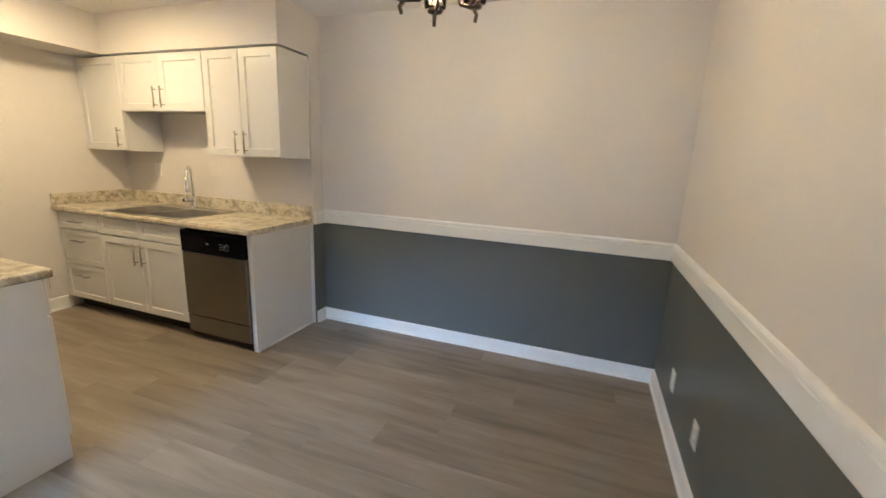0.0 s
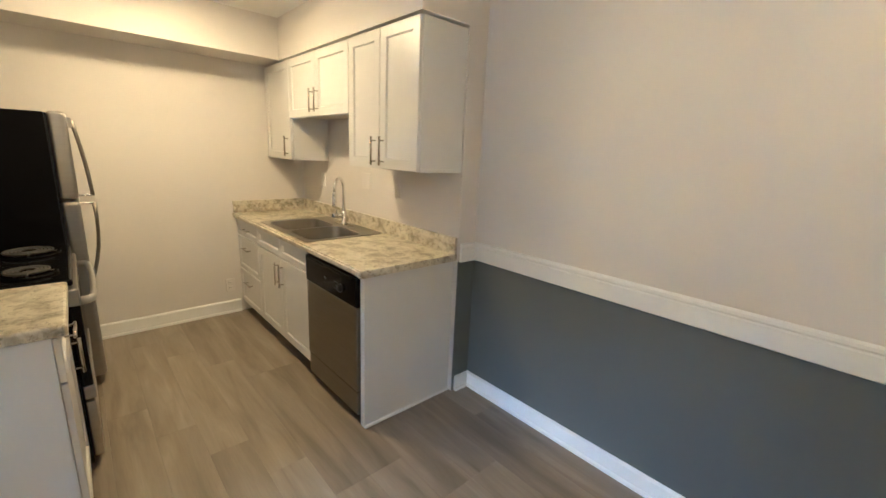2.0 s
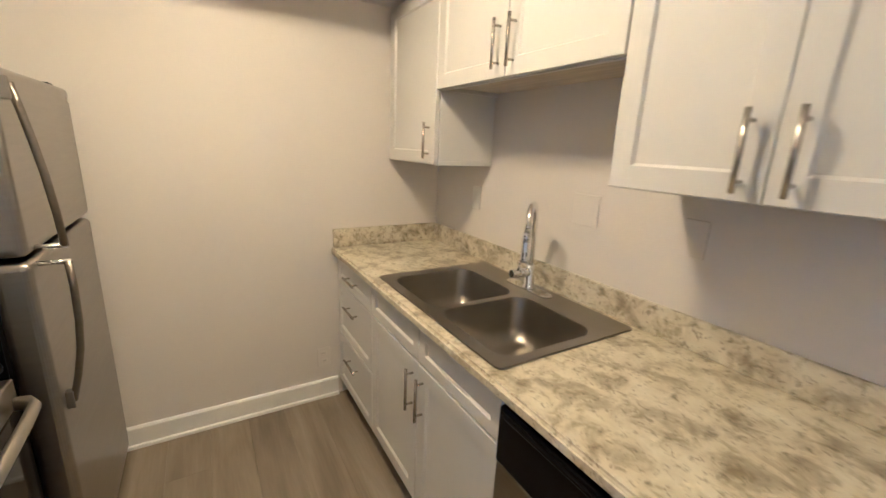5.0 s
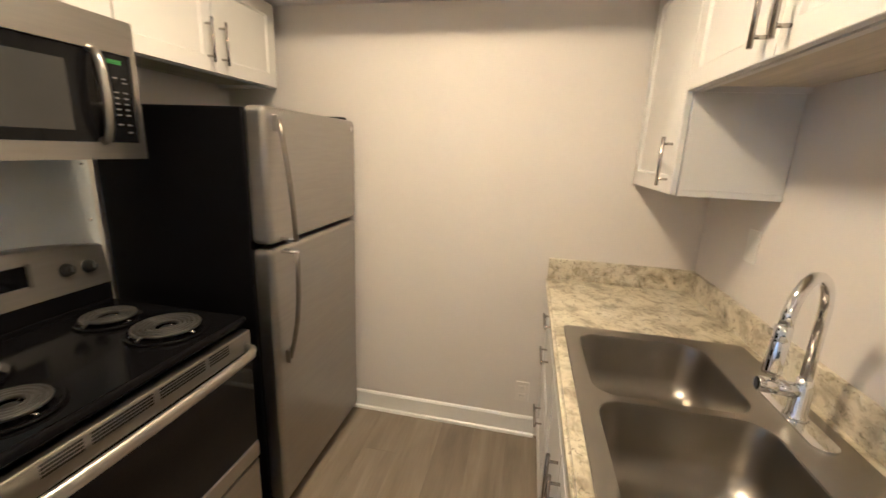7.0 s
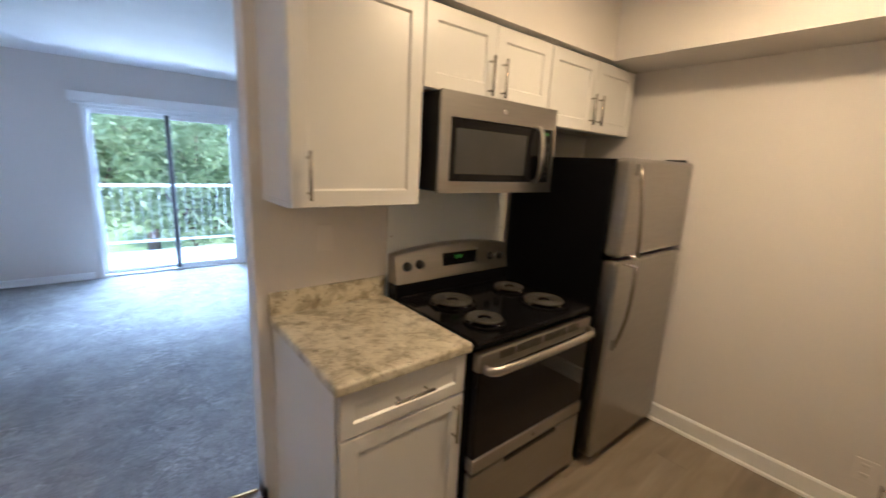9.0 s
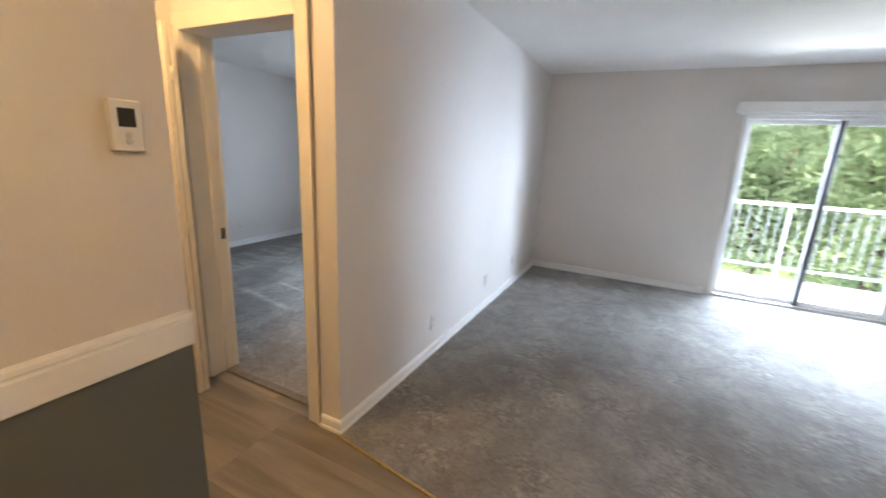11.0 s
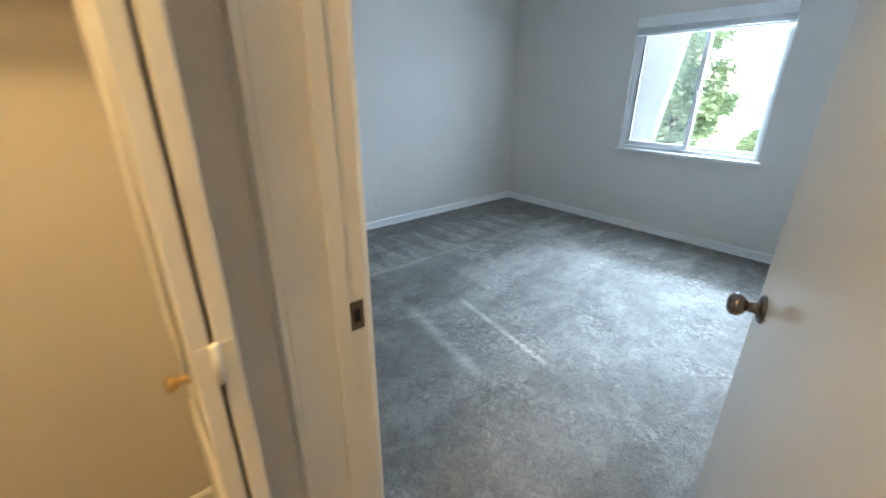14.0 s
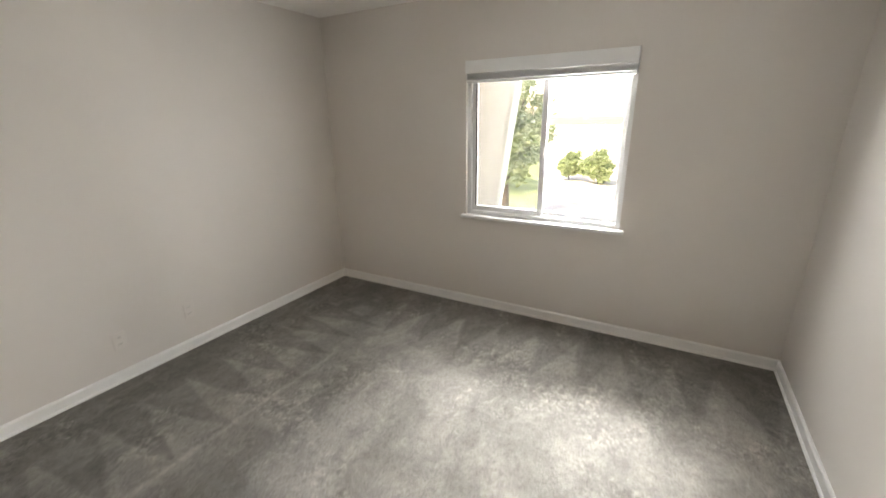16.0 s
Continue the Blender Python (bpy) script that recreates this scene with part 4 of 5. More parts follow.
kp = part("keypad", box(B(), mx0 + 0.017, mx0 + 0.124, 0.374, 0.381, mz0 + 0.047, mz1 - 0.094), BLACKGLASS, mw, "black touch keypad")
bm = B()
for k in range(4):
    box(bm, 0.925 + k * 0.011, 0.933 + k * 0.011, 0.381, 0.3822, 1.712, 1.724)
part("clock_digits", bm, GREENLED, kp, "green clock digits")
for z, cols_ in ((1.672, (0, 1, 2)), (1.660, (0, 2)), (1.632, (0, 1, 2)), (1.616, (0, 1, 2)), (1.600, (0, 1, 2)), (1.584, (0, 1, 2)), (1.568, (0, 1)), (1.540, (0, 1, 2)), (1.518, (0, 2))):
    for k in cols_:
        part("key_mark", box(B(), 0.914 + k * 0.029, 0.928 + k * 0.029, 0.381, 0.3820, z, z + 0.0045), WHITEINK, kp)
part("badge", lathe(B(), (1.245, 0.388, 1.787), (0, 1, 0), [(0, 0.012), (0.002, 0.012), (0.003, 0.008)], 18), CHROME, mw)
part("vent_underside", box(B(), mx0 + 0.10, mx1 - 0.10, 0.06, 0.30, mz0 - 0.004, mz0 + 0.008, 0.002), DARK, mw)


# ---- small fittings on walls ----
def face_box(bm, axis, sgn, at, u, z, w, h, d, bev=0.002):
    """A box on a wall: axis 'x' or 'y' is the wall's normal axis, at its face."""
    if axis == "y":
        return box(bm, u - w / 2, u + w / 2, at, at + sgn * d, z - h / 2, z + h / 2, bev)
    return box(bm, at, at + sgn * d, u - w / 2, u + w / 2, z - h / 2, z + h / 2, bev)


def wall_plate(name, axis, sgn, at, u, z, label, material=None, sockets=True, w=0.072, h=0.115):
    loc = (u, at, z - h / 2) if axis == "y" else (at, u, z - h / 2)
    t = thing(name, loc, label, "outlet")
    part("cover_plate", face_box(B(), axis, sgn, at, u, z, w, h, 0.006), material or PLATE, t)
    if sockets:
        for k in (-0.024, 0.024):
            sk = part("socket", face_box(B(), axis, sgn, at + sgn * 0.005, u, z + k, 0.034, 0.028, 0.004), material or PLATE, t)
            bm = B()
            for q in (-0.006, 0.006):
                face_box(bm, axis, sgn, at + sgn * 0.0085, u + q, z + k + 0.002, 0.002, 0.009, 0.001, 0)
            part("slots", bm, DARK, sk)
    return t


wall_plate("blank_plate", "y", -1, SK, 1.135, 1.268, "large blank cover plate painted over in wall colour", PAINTED, False, 0.115, 0.118)
wall_plate("wall_outlet", "y", -1, SK, 0.425, 1.225, "white blank outlet plate on the sink wall", PLATE, False)
wall_plate("wall_outlet", "y", -1, SK, 1.540, 1.245, "outlet plate painted over in wall colour", PAINTED, False)
wall_plate("wall_outlet", "y", 1, ST, 1.90, 1.22, "outlet plate painted over in wall colour", PAINTED, False)
wall_plate("wall_outlet", "x", -1, DINX, 1.49, 0.312, "white outlet plate on the slate grey wall")
wall_plate("wall_outlet", "x", -1, DINX, 2.00, 0.300, "white outlet plate on the slate grey wall")
wall_plate("wall_outlet", "x", 1, 0, 1.66, 0.26, "outlet plate painted in wall colour on the end wall", PAINTED)
wall_plate("wall_outlet", "x", -1, LIVX, -1.585, 0.25, "outlet plate painted in wall colour", PAINTED)
wall_plate("wall_outlet", "x", -1, LIVX, -2.665, 0.275, "outlet plate painted in wall colour", PAINTED)
wall_plate("cable_plate", "x", -1, LIVX, -3.55, 0.29, "small cable plate on the living room wall", PAINTED, False)
wall_plate("wall_outlet", "y", 1, LIVY, 3.735, 0.22, "outlet plate on the far living room wall", PAINTED)
wall_plate("wall_outlet", "x", -1, BEDX1, -2.945, 0.30, "outlet plate painted in wall colour", PAINTED)
wall_plate("wall_outlet", "x", -1, BEDX1, -2.50, 0.28, "outlet plate painted in wall colour", PAINTED)
th = thing("thermostat", (DINX, 0.30, 1.465), "white wall thermostat with a grey display", "thermostat")
part("housing", box(B(), DINX - 0.026, DINX, 0.265, 0.335, 1.455, 1.580, 0.004), PLATE, th)
part("display", box(B(), DINX - 0.0275, DINX - 0.025, 0.280, 0.320, 1.514, 1.560, 0.001), SCREEN, th)
for k in (1.479, 1.494):
    part("button", lathe(B(), (DINX - 0.026, 0.300, k), (-1, 0, 0), [(0, 0.0085), (0.002, 0.008), (0.003, 0.006)], 16), GREYMETAL, th, "grey oval button")


# ---- lamps ----
def flush_light(x, y, label, glowing, bowl):
    """A ceiling light with a round bowl or a nearly flat lens: bowl is the profile of the diffuser."""
    t = thing("ceiling_light", (x, y, H - 0.022 - bowl[-1][0]), label, "ceiling light")
    part("base", lathe(B(), (x, y, H), (0, 0, -1), [(0, 0.17), (0.02, 0.17), (0.024, 0.155)], 32), NICKEL, t)
    part("diffuser", lathe(B(), (x, y, H - 0.022), (0, 0, -1), bowl, 32), glowing, t)


flush_light(1.09, 1.22, "round flush kitchen ceiling light, lit warm", DIFFUSER, [(0, 0.165), (0.006, 0.164), (0.013, 0.14), (0.016, 0.0)])
flush_light(5.50, 0.15, "round flush hall ceiling light, lit warm", HALLGLOW, [(0, 0.155), (0.02, 0.15), (0.05, 0.115), (0.068, 0.06), (0.072, 0.0)])

ch = thing("chandelier", (3.72, 1.03, 1.875), "dark bronze chandelier with glass cylinder shades", "chandelier")
cc = (3.675, 1.207)
part("canopy", lathe(B(), (*cc, H), (0, 0, -1), [(0, 0.065), (0.02, 0.06), (0.03, 0.02)], 24), BRONZE, ch)
part("stem", tube(B(), [(*cc, H - 0.02), (*cc, 2.25)], 0.008, 10), BRONZE, ch)
part("hub", lathe(B(), (*cc, 2.25), (0, 0, -1), [(0, 0.012), (0.02, 0.03), (0.06, 0.03), (0.09, 0.014), (0.10, 0.006)], 20), BRONZE, ch)
for k in range(5):
    a = radians(-95 + 72 * k)
    u = Vector((math.cos(a), math.sin(a)))
    def at(r, z):
        return (cc[0] + u.x * r, cc[1] + u.y * r, z)
    bm = tube(B(), [at(0.02, 2.18), at(0.070, 2.185), at(0.075, 2.18), at(0.077, 2.025), at(0.082, 2.02), at(0.15, 2.02)], 0.0075, 4)
    tube(bm, [at(0.145, 2.015), at(0.158, 1.998), at(0.152, 1.972)], [0.010, 0.009, 0.008], 4)
    arm = part("arm", bm, BRONZE, ch, "square bent bronze arm")
    part("bulb_cup", lathe(B(), at(0.145, 2.015), (0, 0, 1), [(0, 0.012), (0.006, 0.03), (0.016, 0.032), (0.02, 0.02), (0.05, 0.018)], 18), BRONZE, arm)
    gl = [(0.0, 0.030), (0.004, 0.044), (0.13, 0.052), (0.13, 0.0495), (0.006, 0.0415), (0.003, 0.028)]
    part("shade", lathe(B(), at(0.145, 2.033), (0, 0, 1), gl, 24), SHADE, arm, "clear glass shade").visible_shadow = False
    part("light_bulb", lathe(B(), at(0.145, 2.06), (0, 0, 1), [(0, 0.012), (0.02, 0.014), (0.045, 0.027), (0.065, 0.028), (0.085, 0.018), (0.092, 0.004)], 16), BULBGLOW, arm, "glowing bulb")

# ---- hall closet ----
cs = thing("closet_shelving", (6.38, 0.5, 0), "cream painted shelves on a notched post", "shelves")
pb = B()
box(pb, 6.235, 6.262, 0.092, 0.130, 0.0, H - 0.02, 0.003)
part("post", pb, OLDTRIM, cs)
for z in (0.655, 0.950, 1.235, 1.545, 1.86):
    sh = part("shelf", box(B(), 6.232, 6.496, 0.131, 1.148, z - 0.030, z + 0.002, 0.003), OLDTRIM, cs, "thick cream shelf board")
    bm = B()
    prof = [(0.0, 0.0), (0.040, 0.0), (0.037, -0.014), (0.018, -0.030), (0.012, -0.055), (0.0, -0.066)]
    a = [bm.verts.new((6.238, 0.131 + o, z - 0.031 + h)) for o, h in prof]
    b_ = [bm.verts.new((6.258, 0.131 + o, z - 0.031 + h)) for o, h in prof]
    bm.faces.new(a)
    bm.faces.new(b_[::-1])
    for k in range(len(a)):
        bm.faces.new((a[k], a[(k + 1) % len(a)], b_[(k + 1) % len(a)], b_[k]))
    part("bracket", bm, OLDTRIM, sh)
cl = thing("closet_hanging_shelf", (6.38, -0.2, 1.65), "cream hat shelf with a hanging rail below", "shelf")
part("shelf", box(B(), 6.225, 6.498, -0.533, 0.091, 1.748, 1.772, 0.003), OLDTRIM, cl)
part("cleat", box(B(), 6.478, 6.498, -0.533, 0.091, 1.68, 1.747, 0.003), OLDTRIM, cl)
part("rail", tube(B(), [(6.27, -0.533, 1.668), (6.27, 0.091, 1.668)], 0.017, 14), OLDTRIM, cl, "painted round hanging rail")

# folded bifold door
bf = thing("bifold_door", (5.95, -0.43, 0), "cream panelled bifold closet door folded open", "door")


def bifold_leaf(y0, y1, x0, x1):
    bm = B()
    box(bm, x0, x1, y0, y1, 0.02, 2.03, 0.003, 2)
    lf = part("leaf", bm, OLDTRIM, bf)
    for z0, z1 in ((0.16, 0.80), (0.98, 1.88)):
        bm = B()
        for s, yy in ((1, y1), (-1, y0)):
            lo = [bm.verts.new(p) for p in ((x0 + 0.06, yy + s * 0.0005, z0), (x1 - 0.06, yy + s * 0.0005, z0), (x1 - 0.06, yy + s * 0.0005, z1), (x0 + 0.06, yy + s * 0.0005, z1))]
            up = [bm.verts.new(p) for p in ((x0 + 0.085, yy + s * 0.008, z0 + 0.025), (x1 - 0.085, yy + s * 0.008, z0 + 0.025), (x1 - 0.085, yy + s * 0.008, z1 - 0.025), (x0 + 0.085, yy + s * 0.008, z1 - 0.025))]
            bm.faces.new(up)
            for k in range(4):
                bm.faces.new((lo[k], lo[(k + 1) % 4], up[(k + 1) % 4], up[k]))
            tube(bm, [(p.co.x, p.co.y, p.co.z) for p in lo], 0.005, 6, True)
        part("raised_panel", bm, OLDTRIM, lf)
    return lf


l1 = bifold_leaf(-0.412, -0.385, 5.800, 6.105)
bifold_leaf(-0.446, -0.419, 5.800, 6.105)
part("knob", lathe(B(), (5.905, -0.386, 0.945), (0, 1, 0), [(0, 0.012), (0.004, 0.010), (0.010, 0.006), (0.018, 0.007), (0.024, 0.014), (0.032, 0.013), (0.036, 0.006)], 18), BRASS, l1, "small aged brass knob")
for z in (0.25, 1.02, 1.80):
    bm = B()
    tube(bm, [(5.797, -0.4155, z - 0.032), (5.797, -0.4155, z + 0.032)], 0.006, 8)
    box(bm, 5.7985, 5.8005, -0.440, -0.391, z - 0.030, z + 0.030)
    part("hinge", bm, OLDTRIM, l1)

# strike plate in the jamb
sp = thing("strike_plate", (DX1, -0.705, 0.89), "dark metal strike plate on the door jamb", "strike plate")
part("face", box(B(), DX1 - 0.002, DX1, -0.722, -0.690, 0.888, 0.958, 0.0008, 1), DARKNICKEL, sp)
part("latch_hole", box(B(), DX1 - 0.003, DX1 - 0.0018, -0.712, -0.699, 0.908, 0.938), DARK, sp)

# bedroom door, standing open into the room
door = thing("bedroom_door", (DX0 + 0.004, DOORY1 - 0.004, 0.012), "white flush bedroom door standing open", "door", "", 21 - 90)
part("leaf", box(B(), 0.0, 0.805, -0.035, 0.0, 0.0, 2.02, 0.002, 1), DOORPAINT, door, "", True)
for s in (1, -1):
    y = 0.0 if s > 0 else -0.035
    kb = lathe(B(), (0.745, y, 0.908), (0, s, 0), [(0, 0.033), (0.004, 0.033), (0.008, 0.028), (0.012, 0.014), (0.030, 0.012), (0.036, 0.020), (0.048, 0.027), (0.060, 0.026), (0.068, 0.016), (0.070, 0.004)], 24)
    part("knob", kb, DARKNICKEL, door, "dark antique nickel round knob", True)
part("latch_plate", box(B(), 0.8045, 0.8065, -0.029, -0.006, 0.880, 0.936), BRASS, door, "", True)
for z in (0.2, 1.0, 1.8):
    part("hinge", tube(B(), [(-0.004, 0.004, z - 0.045), (-0.004, 0.004, z + 0.045)], 0.006, 8), BRASS, door, "", True)

# ---- sliding glass door ----
sl = thing("sliding_glass_door", (2.025, LIVY - 0.08, 0), "white framed sliding glass door to the balcony", "door")
bm = B()
fy0, fy1 = LIVY - 0.13, LIVY + 0.012
for a in ((SX0, SX0 + 0.045, 0.0, SZ), (SX1 - 0.045, SX1, 0.0, SZ)):
    box(bm, a[0], a[1], fy0, fy1, a[2], a[3], 0.003, 1)
box(bm, SX0 + 0.045, SX1 - 0.045, fy0, fy1, SZ - 0.045, SZ, 0.003, 1)
box(bm, SX0 + 0.045, SX1 - 0.045, fy0, fy1, 0.0, 0.030, 0.003, 1)
part("frame", bm, WINTRIM, sl)
mid = 2.005


def glazed(parent, x0, x1, z0, z1, y, w, name="sash", dark=False):
    bm = B()
    for a in ((x0, x0 + w, z0, z1), (x1 - w, x1, z0, z1), (x0 + w, x1 - w, z0, z0 + w), (x0 + w, x1 - w, z1 - w, z1)):
        box(bm, a[0], a[1], y - 0.015, y + 0.015, a[2], a[3], 0.002, 1)
    s = part(name, bm, WINTRIM, parent)
    p = part("pane", box(B(), x0 + w - 0.004, x1 - w + 0.004, y - 0.003, y + 0.003, z0 + w - 0.004, z1 - w + 0.004), GLASS, s)
    p.visible_shadow = False
    return s


glazed(sl, SX0 + 0.045, mid + 0.035, 0.030, SZ - 0.045, LIVY - 0.035, 0.055)
g2 = glazed(sl, mid - 0.020, SX1 - 0.045, 0.030, SZ - 0.045, LIVY - 0.085, 0.045)
part("weather_strip", box(B(), mid - 0.022, mid - 0.010, LIVY - 0.070, LIVY - 0.052, 0.03, SZ - 0.05), DARK, g2)
part("interlock", box(B(), mid - 0.016, mid + 0.034, LIVY - 0.0195, LIVY - 0.016, 0.035, SZ - 0.05, 0.001, 1), INTERLOCK, sl, "grey interlock strip")
part("pull", box(B(), SX0 + 0.055, SX0 + 0.075, LIVY - 0.02, LIVY + 0.015, 0.92, 1.10, 0.004), WINTRIM, sl)
va = thing("vertical_blind", (1.9, LIVY, 2.01), "white valance with vertical blind vanes drawn aside", "blind")
part("valance", box(B(), 0.918, 2.90, LIVY + 0.002, LIVY + 0.095, 2.016, 2.116, 0.004), TRIM, va)
part("head_rail", box(B(), 0.95, 2.87, LIVY + 0.03, LIVY + 0.07, 1.990, 2.015, 0.003), WINTRIM, va)
for k in range(14):
    x = 0.985 + 0.0185 * k
    bm = B()
    ys = [LIVY + 0.012 + 0.078 * j / 4 for j in range(5)]
    bow = [0.0, 0.004, 0.0055, 0.004, 0.0]
    fr_ = [[bm.verts.new((x + bow[j] + 0.010 * (j - 2) / 2, ys[j], z)) for z in (0.03, 1.99)] for j in range(5)]
    bk_ = [[bm.verts.new((x + bow[j] + 0.010 * (j - 2) / 2 + 0.0015, ys[j], z)) for z in (0.03, 1.99)] for j in range(5)]
    for g in (fr_, bk_):
        for j in range(4):
            bm.faces.new((g[j][0], g[j + 1][0], g[j + 1][1], g[j][1])).smooth = True
    for j in (0, 4):
        bm.faces.new((fr_[j][0], fr_[j][1], bk_[j][1], bk_[j][0]))
    part("vane", bm, BLIND, va)

# ---- bedroom window ----
wi = thing("bedroom_window", ((WX0 + WX1) / 2, BEDY - 0.08, WZ0), "white sliding window with two panes", "window")
bm = B()
wy0, wy1 = BEDY - 0.14, BEDY - 0.03
for a in ((WX0, WX0 + 0.035, WZ0, WZ1), (WX1 - 0.035, WX1, WZ0, WZ1), (WX0 + 0.035, WX1 - 0.035, WZ0, WZ0 + 0.035), (WX0 + 0.035, WX1 - 0.035, WZ1 - 0.035, WZ1)):
    box(bm, a[0], a[1], wy0, wy1, a[2], a[3], 0.003, 1)
part("window_frame", bm, WINTRIM, wi)
wm = 6.715
glazed(wi, WX0 + 0.035, wm + 0.02, WZ0 + 0.035, WZ1 - 0.035, BEDY - 0.105, 0.030)
s2 = glazed(wi, wm - 0.020, WX1 - 0.035, WZ0 + 0.035, WZ1 - 0.035, BEDY - 0.060, 0.040)
ms = part("insect_screen", box(B(), wm + 0.02, WX1 - 0.075, BEDY - 0.085, BEDY - 0.083, WZ0 + 0.07, WZ1 - 0.07), MESHSCREEN, wi, "fine grey insect screen")
ms.visible_shadow = False
part("screen_edge", box(B(), WX1 - 0.078, WX1 - 0.070, BEDY - 0.044, BEDY - 0.038, WZ0 + 0.08, WZ1 - 0.08), DARK, s2)
part("latch", box(B(), wm - 0.012, wm + 0.008, BEDY - 0.044, BEDY - 0.028, 1.30, 1.38, 0.004), WINTRIM, s2)
part("window_sill", box(B(), WX0 - 0.03, WX1 + 0.03, BEDY - 0.028, BEDY + 0.045, WZ0 - 0.022, WZ0 + 0.004, 0.006, 3), TRIM, wi)
wb = thing("window_blind", ((WX0 + WX1) / 2, BEDY, 1.85), "white mini blind drawn up to the head rail", "blind")
part("head_rail", box(B(), WX0 + 0.004, WX1 - 0.004, BEDY - 0.026, BEDY + 0.030, 1.915, 2.006, 0.004), WINTRIM, wb)
for k in range(9):
    part("slat", box(B(), WX0 + 0.010, WX1 - 0.010, BEDY - 0.022, BEDY + 0.020, 1.872 + k * 0.0046, 1.8742 + k * 0.0046), BLIND, wb)
part("bottom_rail", box(B(), WX0 + 0.010, WX1 - 0.010, BEDY - 0.022, BEDY + 0.020, 1.850, 1.868, 0.004), WINTRIM, wb)

# ---- outdoors: balcony, pier, lawn, trees ----
GZ = -2.8
gm = B()
for x0, x1, y0, y1 in ((-900, 900, -1500, -4.66),):
    n = 40
    grid = [[gm.verts.new((x0 + (x1 - x0) * i / n, y0 + (y1 - y0) * (j / n) ** 0.35, GZ)) for i in range(n + 1)] for j in range(n + 1)]
    for j in range(n):
        for i in range(n):
            gm.faces.new((grid[j][i], grid[j][i + 1], grid[j + 1][i + 1], grid[j + 1][i]))
struct("ground", gm, GRASS, "mown green lawn")
ba = thing("balcony", (1.7, -5.4, -0.25), "concrete balcony with a grey metal railing", "balcony")
part("deck", box(B(), -0.5, 4.2, -6.15, LIVY - 0.151, -0.22, -0.045, 0.01), CONCRETE, ba)
part("top_rail", box(B(), -0.5, 4.2, -6.10, -6.04, 0.965, 1.005, 0.006), GREYMETAL, ba)
part("bottom_rail", box(B(), -0.5, 4.2, -6.09, -6.05, 0.10, 0.135, 0.004), GREYMETAL, ba)
for k in range(5):
    x = -0.45 + 1.15 * k
    part("post", box(B(), x - 0.02, x + 0.02, -6.09, -6.05, -0.045, 0.965, 0.004), GREYMETAL, ba)
pic = mesh_of("baluster", box(B(), -0.004, 0.004, -0.004, 0.004, 0, 0.83), GREYMETAL)
for k in range(38):
    p = new("baluster", pic)
    p.parent = ba
    p.location = (-0.35 + 0.115 * k - 1.7, -6.07 + 5.4, 0.135 + 0.25)
pier = thing("siding_wing", (7.9, -5.3, GZ), "pale horizontal siding of the neighbouring wing", "wall")


def rake(z):
    return 7.455 - 0.143 * z


part("lower_wall", box(B(), 7.43, 9.2, -5.33, -5.29, GZ, 0.199), SIDING, pier)
for r in range(22):
    z0 = 0.2 + r * 0.118
    bm = B()
    a = [bm.verts.new(p) for p in ((rake(z0), -5.29, z0), (9.2, -5.29, z0), (9.2, -5.305, z0 + 0.118), (rake(z0 + 0.118), -5.305, z0 + 0.118))]
    c_ = [bm.verts.new((v.co.x, -5.33, v.co.z)) for v in a]
    bm.faces.new(a)
    bm.faces.new(c_[::-1])
    for k in range(4):
        bm.faces.new((a[k], a[(k + 1) % 4], c_[(k + 1) % 4], c_[k]))
    part("board", bm, SIDING, pier)
bm = B()
a = [bm.verts.new(p) for p in ((rake(0.2) - 0.035, -5.27, 0.2), (rake(0.2), -5.27, 0.2), (rake(2.8), -5.27, 2.8), (rake(2.8) - 0.035, -5.27, 2.8))]
c_ = [bm.verts.new((v.co.x, -5.34, v.co.z)) for v in a]
bm.faces.new(a)
bm.faces.new(c_[::-1])
for k in range(4):
    bm.faces.new((a[k], a[(k + 1) % 4], c_[(k + 1) % 4], c_[k]))
part("corner_trim", bm, TRIM, pier)
struct("pavement", plate(B(), [(4.4, -10), (8.4, -10), (59, -200), (4.4, -200)], [], GZ, GZ + 0.05), PAVING, "pale concrete parking pavement")


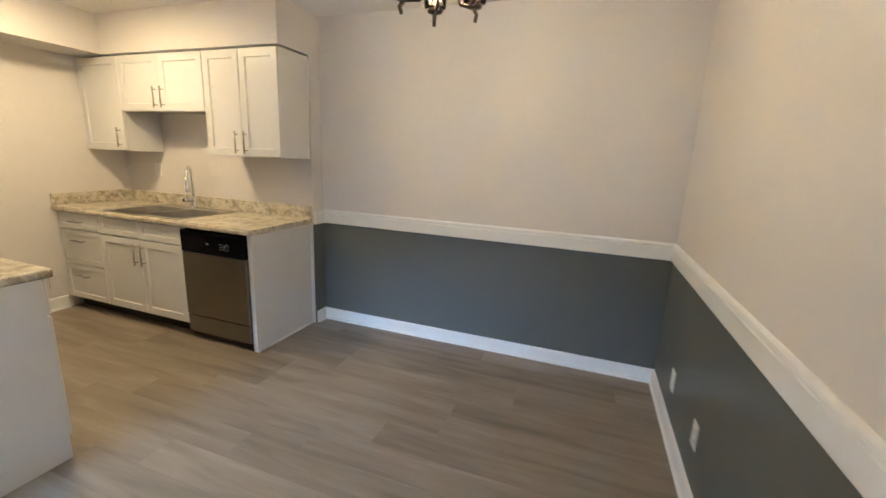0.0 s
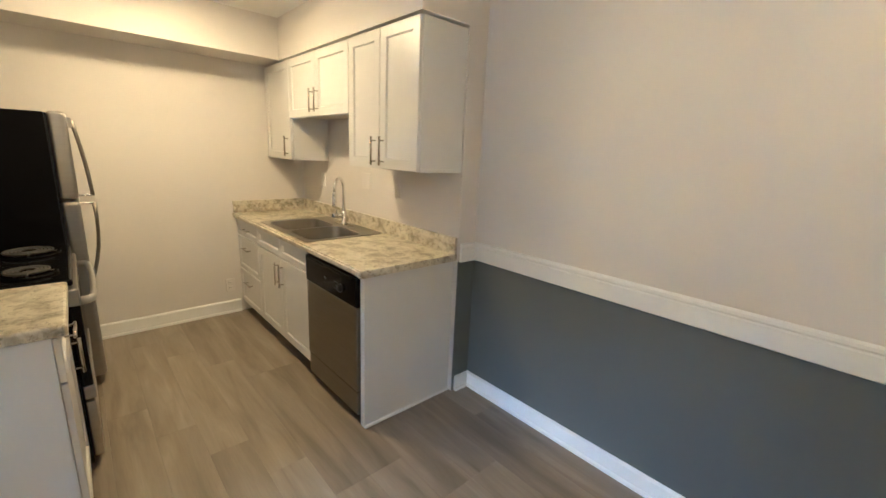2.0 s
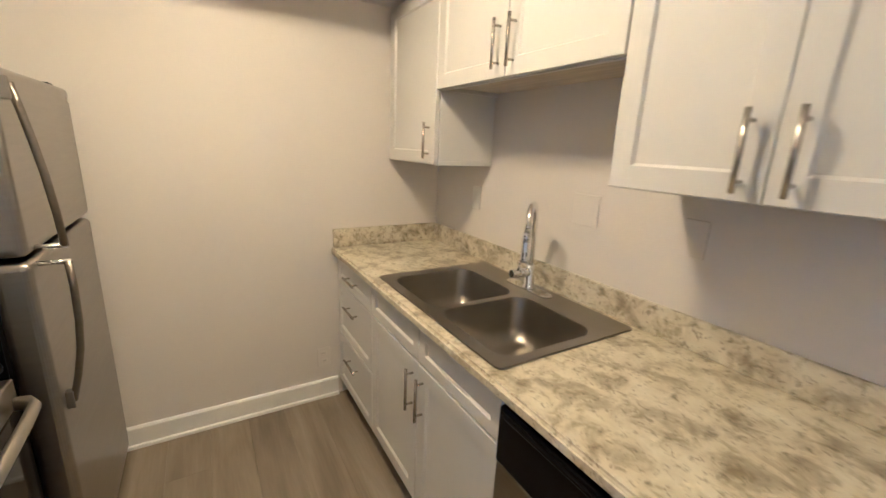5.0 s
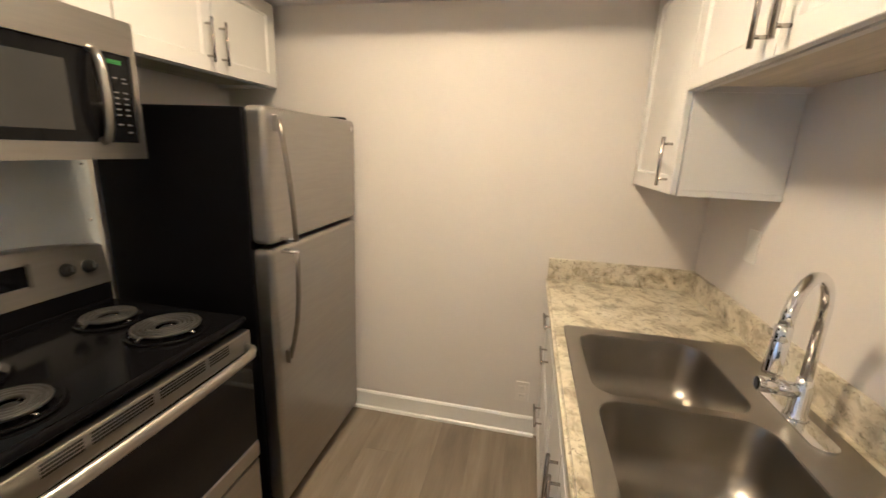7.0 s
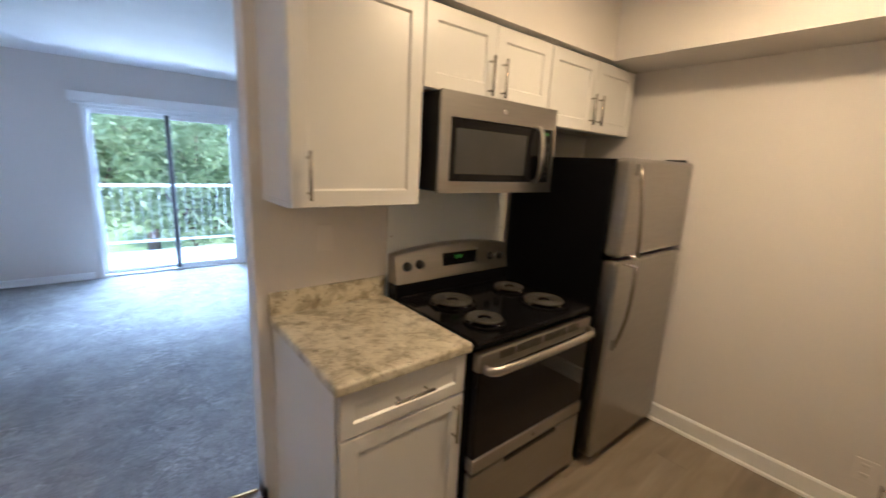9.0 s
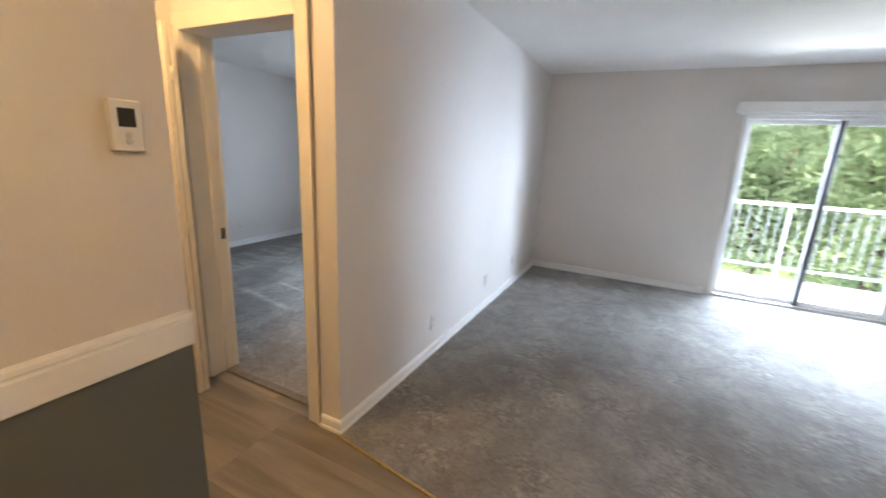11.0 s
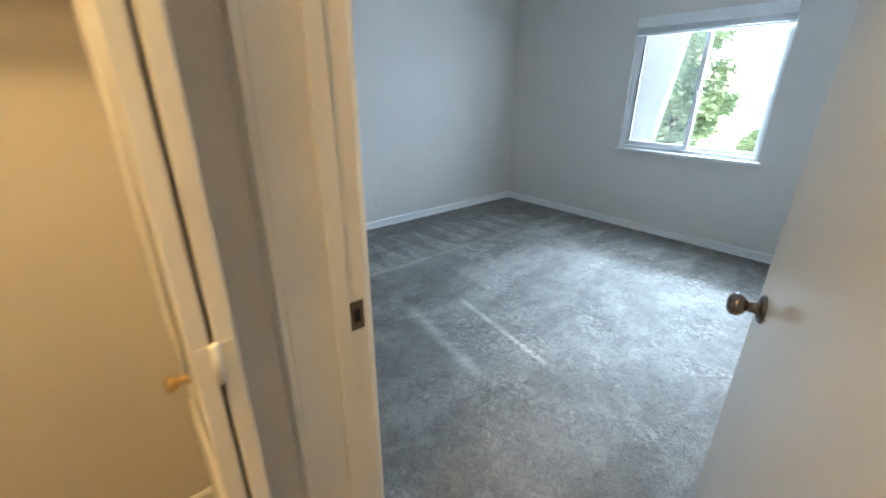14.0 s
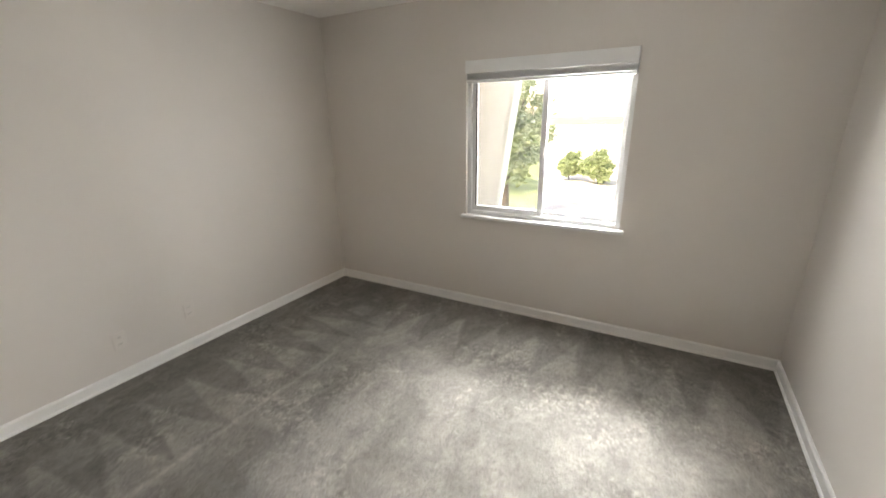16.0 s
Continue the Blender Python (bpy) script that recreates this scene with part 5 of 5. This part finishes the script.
def tree(x, y, h, spread, seed, label):
    rng = random.Random(seed)
    t = thing("tree", (x, y, GZ), label, "tree", "trees outside")
    trunk = B()
    tops = []
    lean = (rng.uniform(-0.3, 0.3), rng.uniform(-0.3, 0.3))
    pts = [(x + lean[0] * k / 6, y + lean[1] * k / 6, GZ - 0.05 + h * 0.55 * k / 6) for k in range(7)]
    tube(trunk, pts, [0.20 * h / 8 * (1 - 0.09 * k) for k in range(7)], 10)
    for k in range(11):
        a = k * 2.4 + rng.uniform(-0.3, 0.3)
        z0 = GZ + h * (0.22 + 0.033 * k)
        r = spread * rng.uniform(0.55, 0.95)
        z1 = z0 + h * rng.uniform(0.16, 0.36)
        e = (x + r * math.cos(a), y + r * math.sin(a), z1)
        m = (x + 0.5 * r * math.cos(a), y + 0.5 * r * math.sin(a), z0 + (z1 - z0) * 0.35)
        tube(trunk, [(x, y, z0), m, e], [0.07 * h / 8, 0.045 * h / 8, 0.015], 6)
        tops += [e, m]
    tops.append((x, y, GZ + h * 0.9))
    part("trunk", trunk, BARK, t)
    verts, faces = [], []
    for c0 in tops:
        for k in range(6):
            cx = [c0[i] + rng.gauss(0, spread * 0.20) for i in range(3)]
            for q in range(62):
                p = Vector([cx[i] + rng.gauss(0, spread * 0.11) for i in range(3)])
                u = Vector((rng.gauss(0, 1), rng.gauss(0, 1), rng.gauss(0, 0.6))).normalized()
                v = u.orthogonal().normalized()
                s = rng.uniform(0.08, 0.17)
                i0 = len(verts)
                verts += [p - u * s, p + v * s * 0.45, p + u * s, p - v * s * 0.45]
                faces.append((i0, i0 + 1, i0 + 2, i0 + 3))
    me = bpy.data.meshes.new("crown")
    me.from_pydata([tuple(v - Vector((x, y, GZ))) for v in verts], [], faces)
    me.materials.append(LEAF)
    cr = new("crown", me)
    cr.parent = t


for x, y, h, s, sd in ((3.6, -13.5, 8.0, 2.2, 1), (0.8, -12.0, 7.0, 2.1, 2), (-2.2, -14.0, 9.0, 2.6, 3), (-5.5, -12.5, 8.0, 2.4, 6), (1.5, -19.0, 10.0, 3.0, 7), (11.75, -17.5, 7.2, 1.5, 5), (16.5, -24.0, 9.0, 2.4, 8), (10.0, -30.0, 2.1, 0.9, 9), (12.1, -31.0, 1.9, 0.8, 10)):
    tree(x, y, h, s, sd, "leafy green tree on the lawn")

def far_woods(x0, x1, y, h, n, seed):
    """A belt of far trees: clumps of large leaf faces under an uneven top line."""
    rng = random.Random(seed)
    verts, faces = [], []
    for k in range(n):
        cx = rng.uniform(x0, x1)
        top = h * (0.72 + 0.20 * math.sin(cx * 0.55) + 0.12 * math.sin(cx * 1.7 + 1.0))
        c0 = Vector((cx, y + rng.uniform(-3.5, 3.5), GZ + top * rng.uniform(0.05, 1.0) ** 0.8))
        for q in range(34):
            p = c0 + Vector((rng.gauss(0, 0.55), rng.gauss(0, 0.55), rng.gauss(0, 0.45)))
            p.z = max(p.z, GZ + 0.1)
            u = Vector((rng.gauss(0, 1), rng.gauss(0, 1), rng.gauss(0, 0.6))).normalized()
            v = u.orthogonal().normalized()
            w = rng.uniform(0.14, 0.30)
            i0 = len(verts)
            verts += [p - u * w, p + v * w * 0.5, p + u * w, p - v * w * 0.5]
            faces.append((i0, i0 + 1, i0 + 2, i0 + 3))
    me = bpy.data.meshes.new("far_woods")
    me.from_pydata([tuple(v) for v in verts], [], faces)
    me.materials.append(FARLEAF)
    return tagged(new("far_woods", me), "belt of green trees beyond the lawn", "woods", "", "stuff")


far_woods(-24, 6.5, -36, 13.0, 1500, 21)

# ---- floor planks, last ----
PW, PL = 0.180, 1.22
plank_mesh = {}


def plank(x0, x1, y0, y1, parent):
    key = (round(x1 - x0, 3), round(y1 - y0, 3))
    if key not in plank_mesh:
        w, d = key
        plank_mesh[key] = mesh_of("plank", box(B(), 0.0002, w - 0.0002, 0.0002, d - 0.0002, -0.006, 0.0, 0.0004, 1), PLANK)
    p = new("plank", plank_mesh[key])
    p.parent = parent
    p.location = (x0, y0, 0)


def lay(parent, X0, X1, Y0, Y1, seed):
    rng = random.Random(seed)
    rows = math.ceil((Y1 - Y0) / PW)
    for r in range(rows):
        y0 = Y0 + r * PW
        y1 = min(Y1, y0 + PW)
        x = X0 - rng.choice((0.0, 0.3, 0.6, 0.9))
        while x < X1:
            a, c = max(x, X0), min(x + PL, X1)
            if c - a > 0.02:
                plank(a, c, y0, y1, parent)
            x += PL


lay(bpy.data.objects["floor"], 0, 6.50, -0.56, 2.52, 11)
lay(bpy.data.objects["floor_hall"], 5.10, 5.935, -0.648, -0.56, 12)
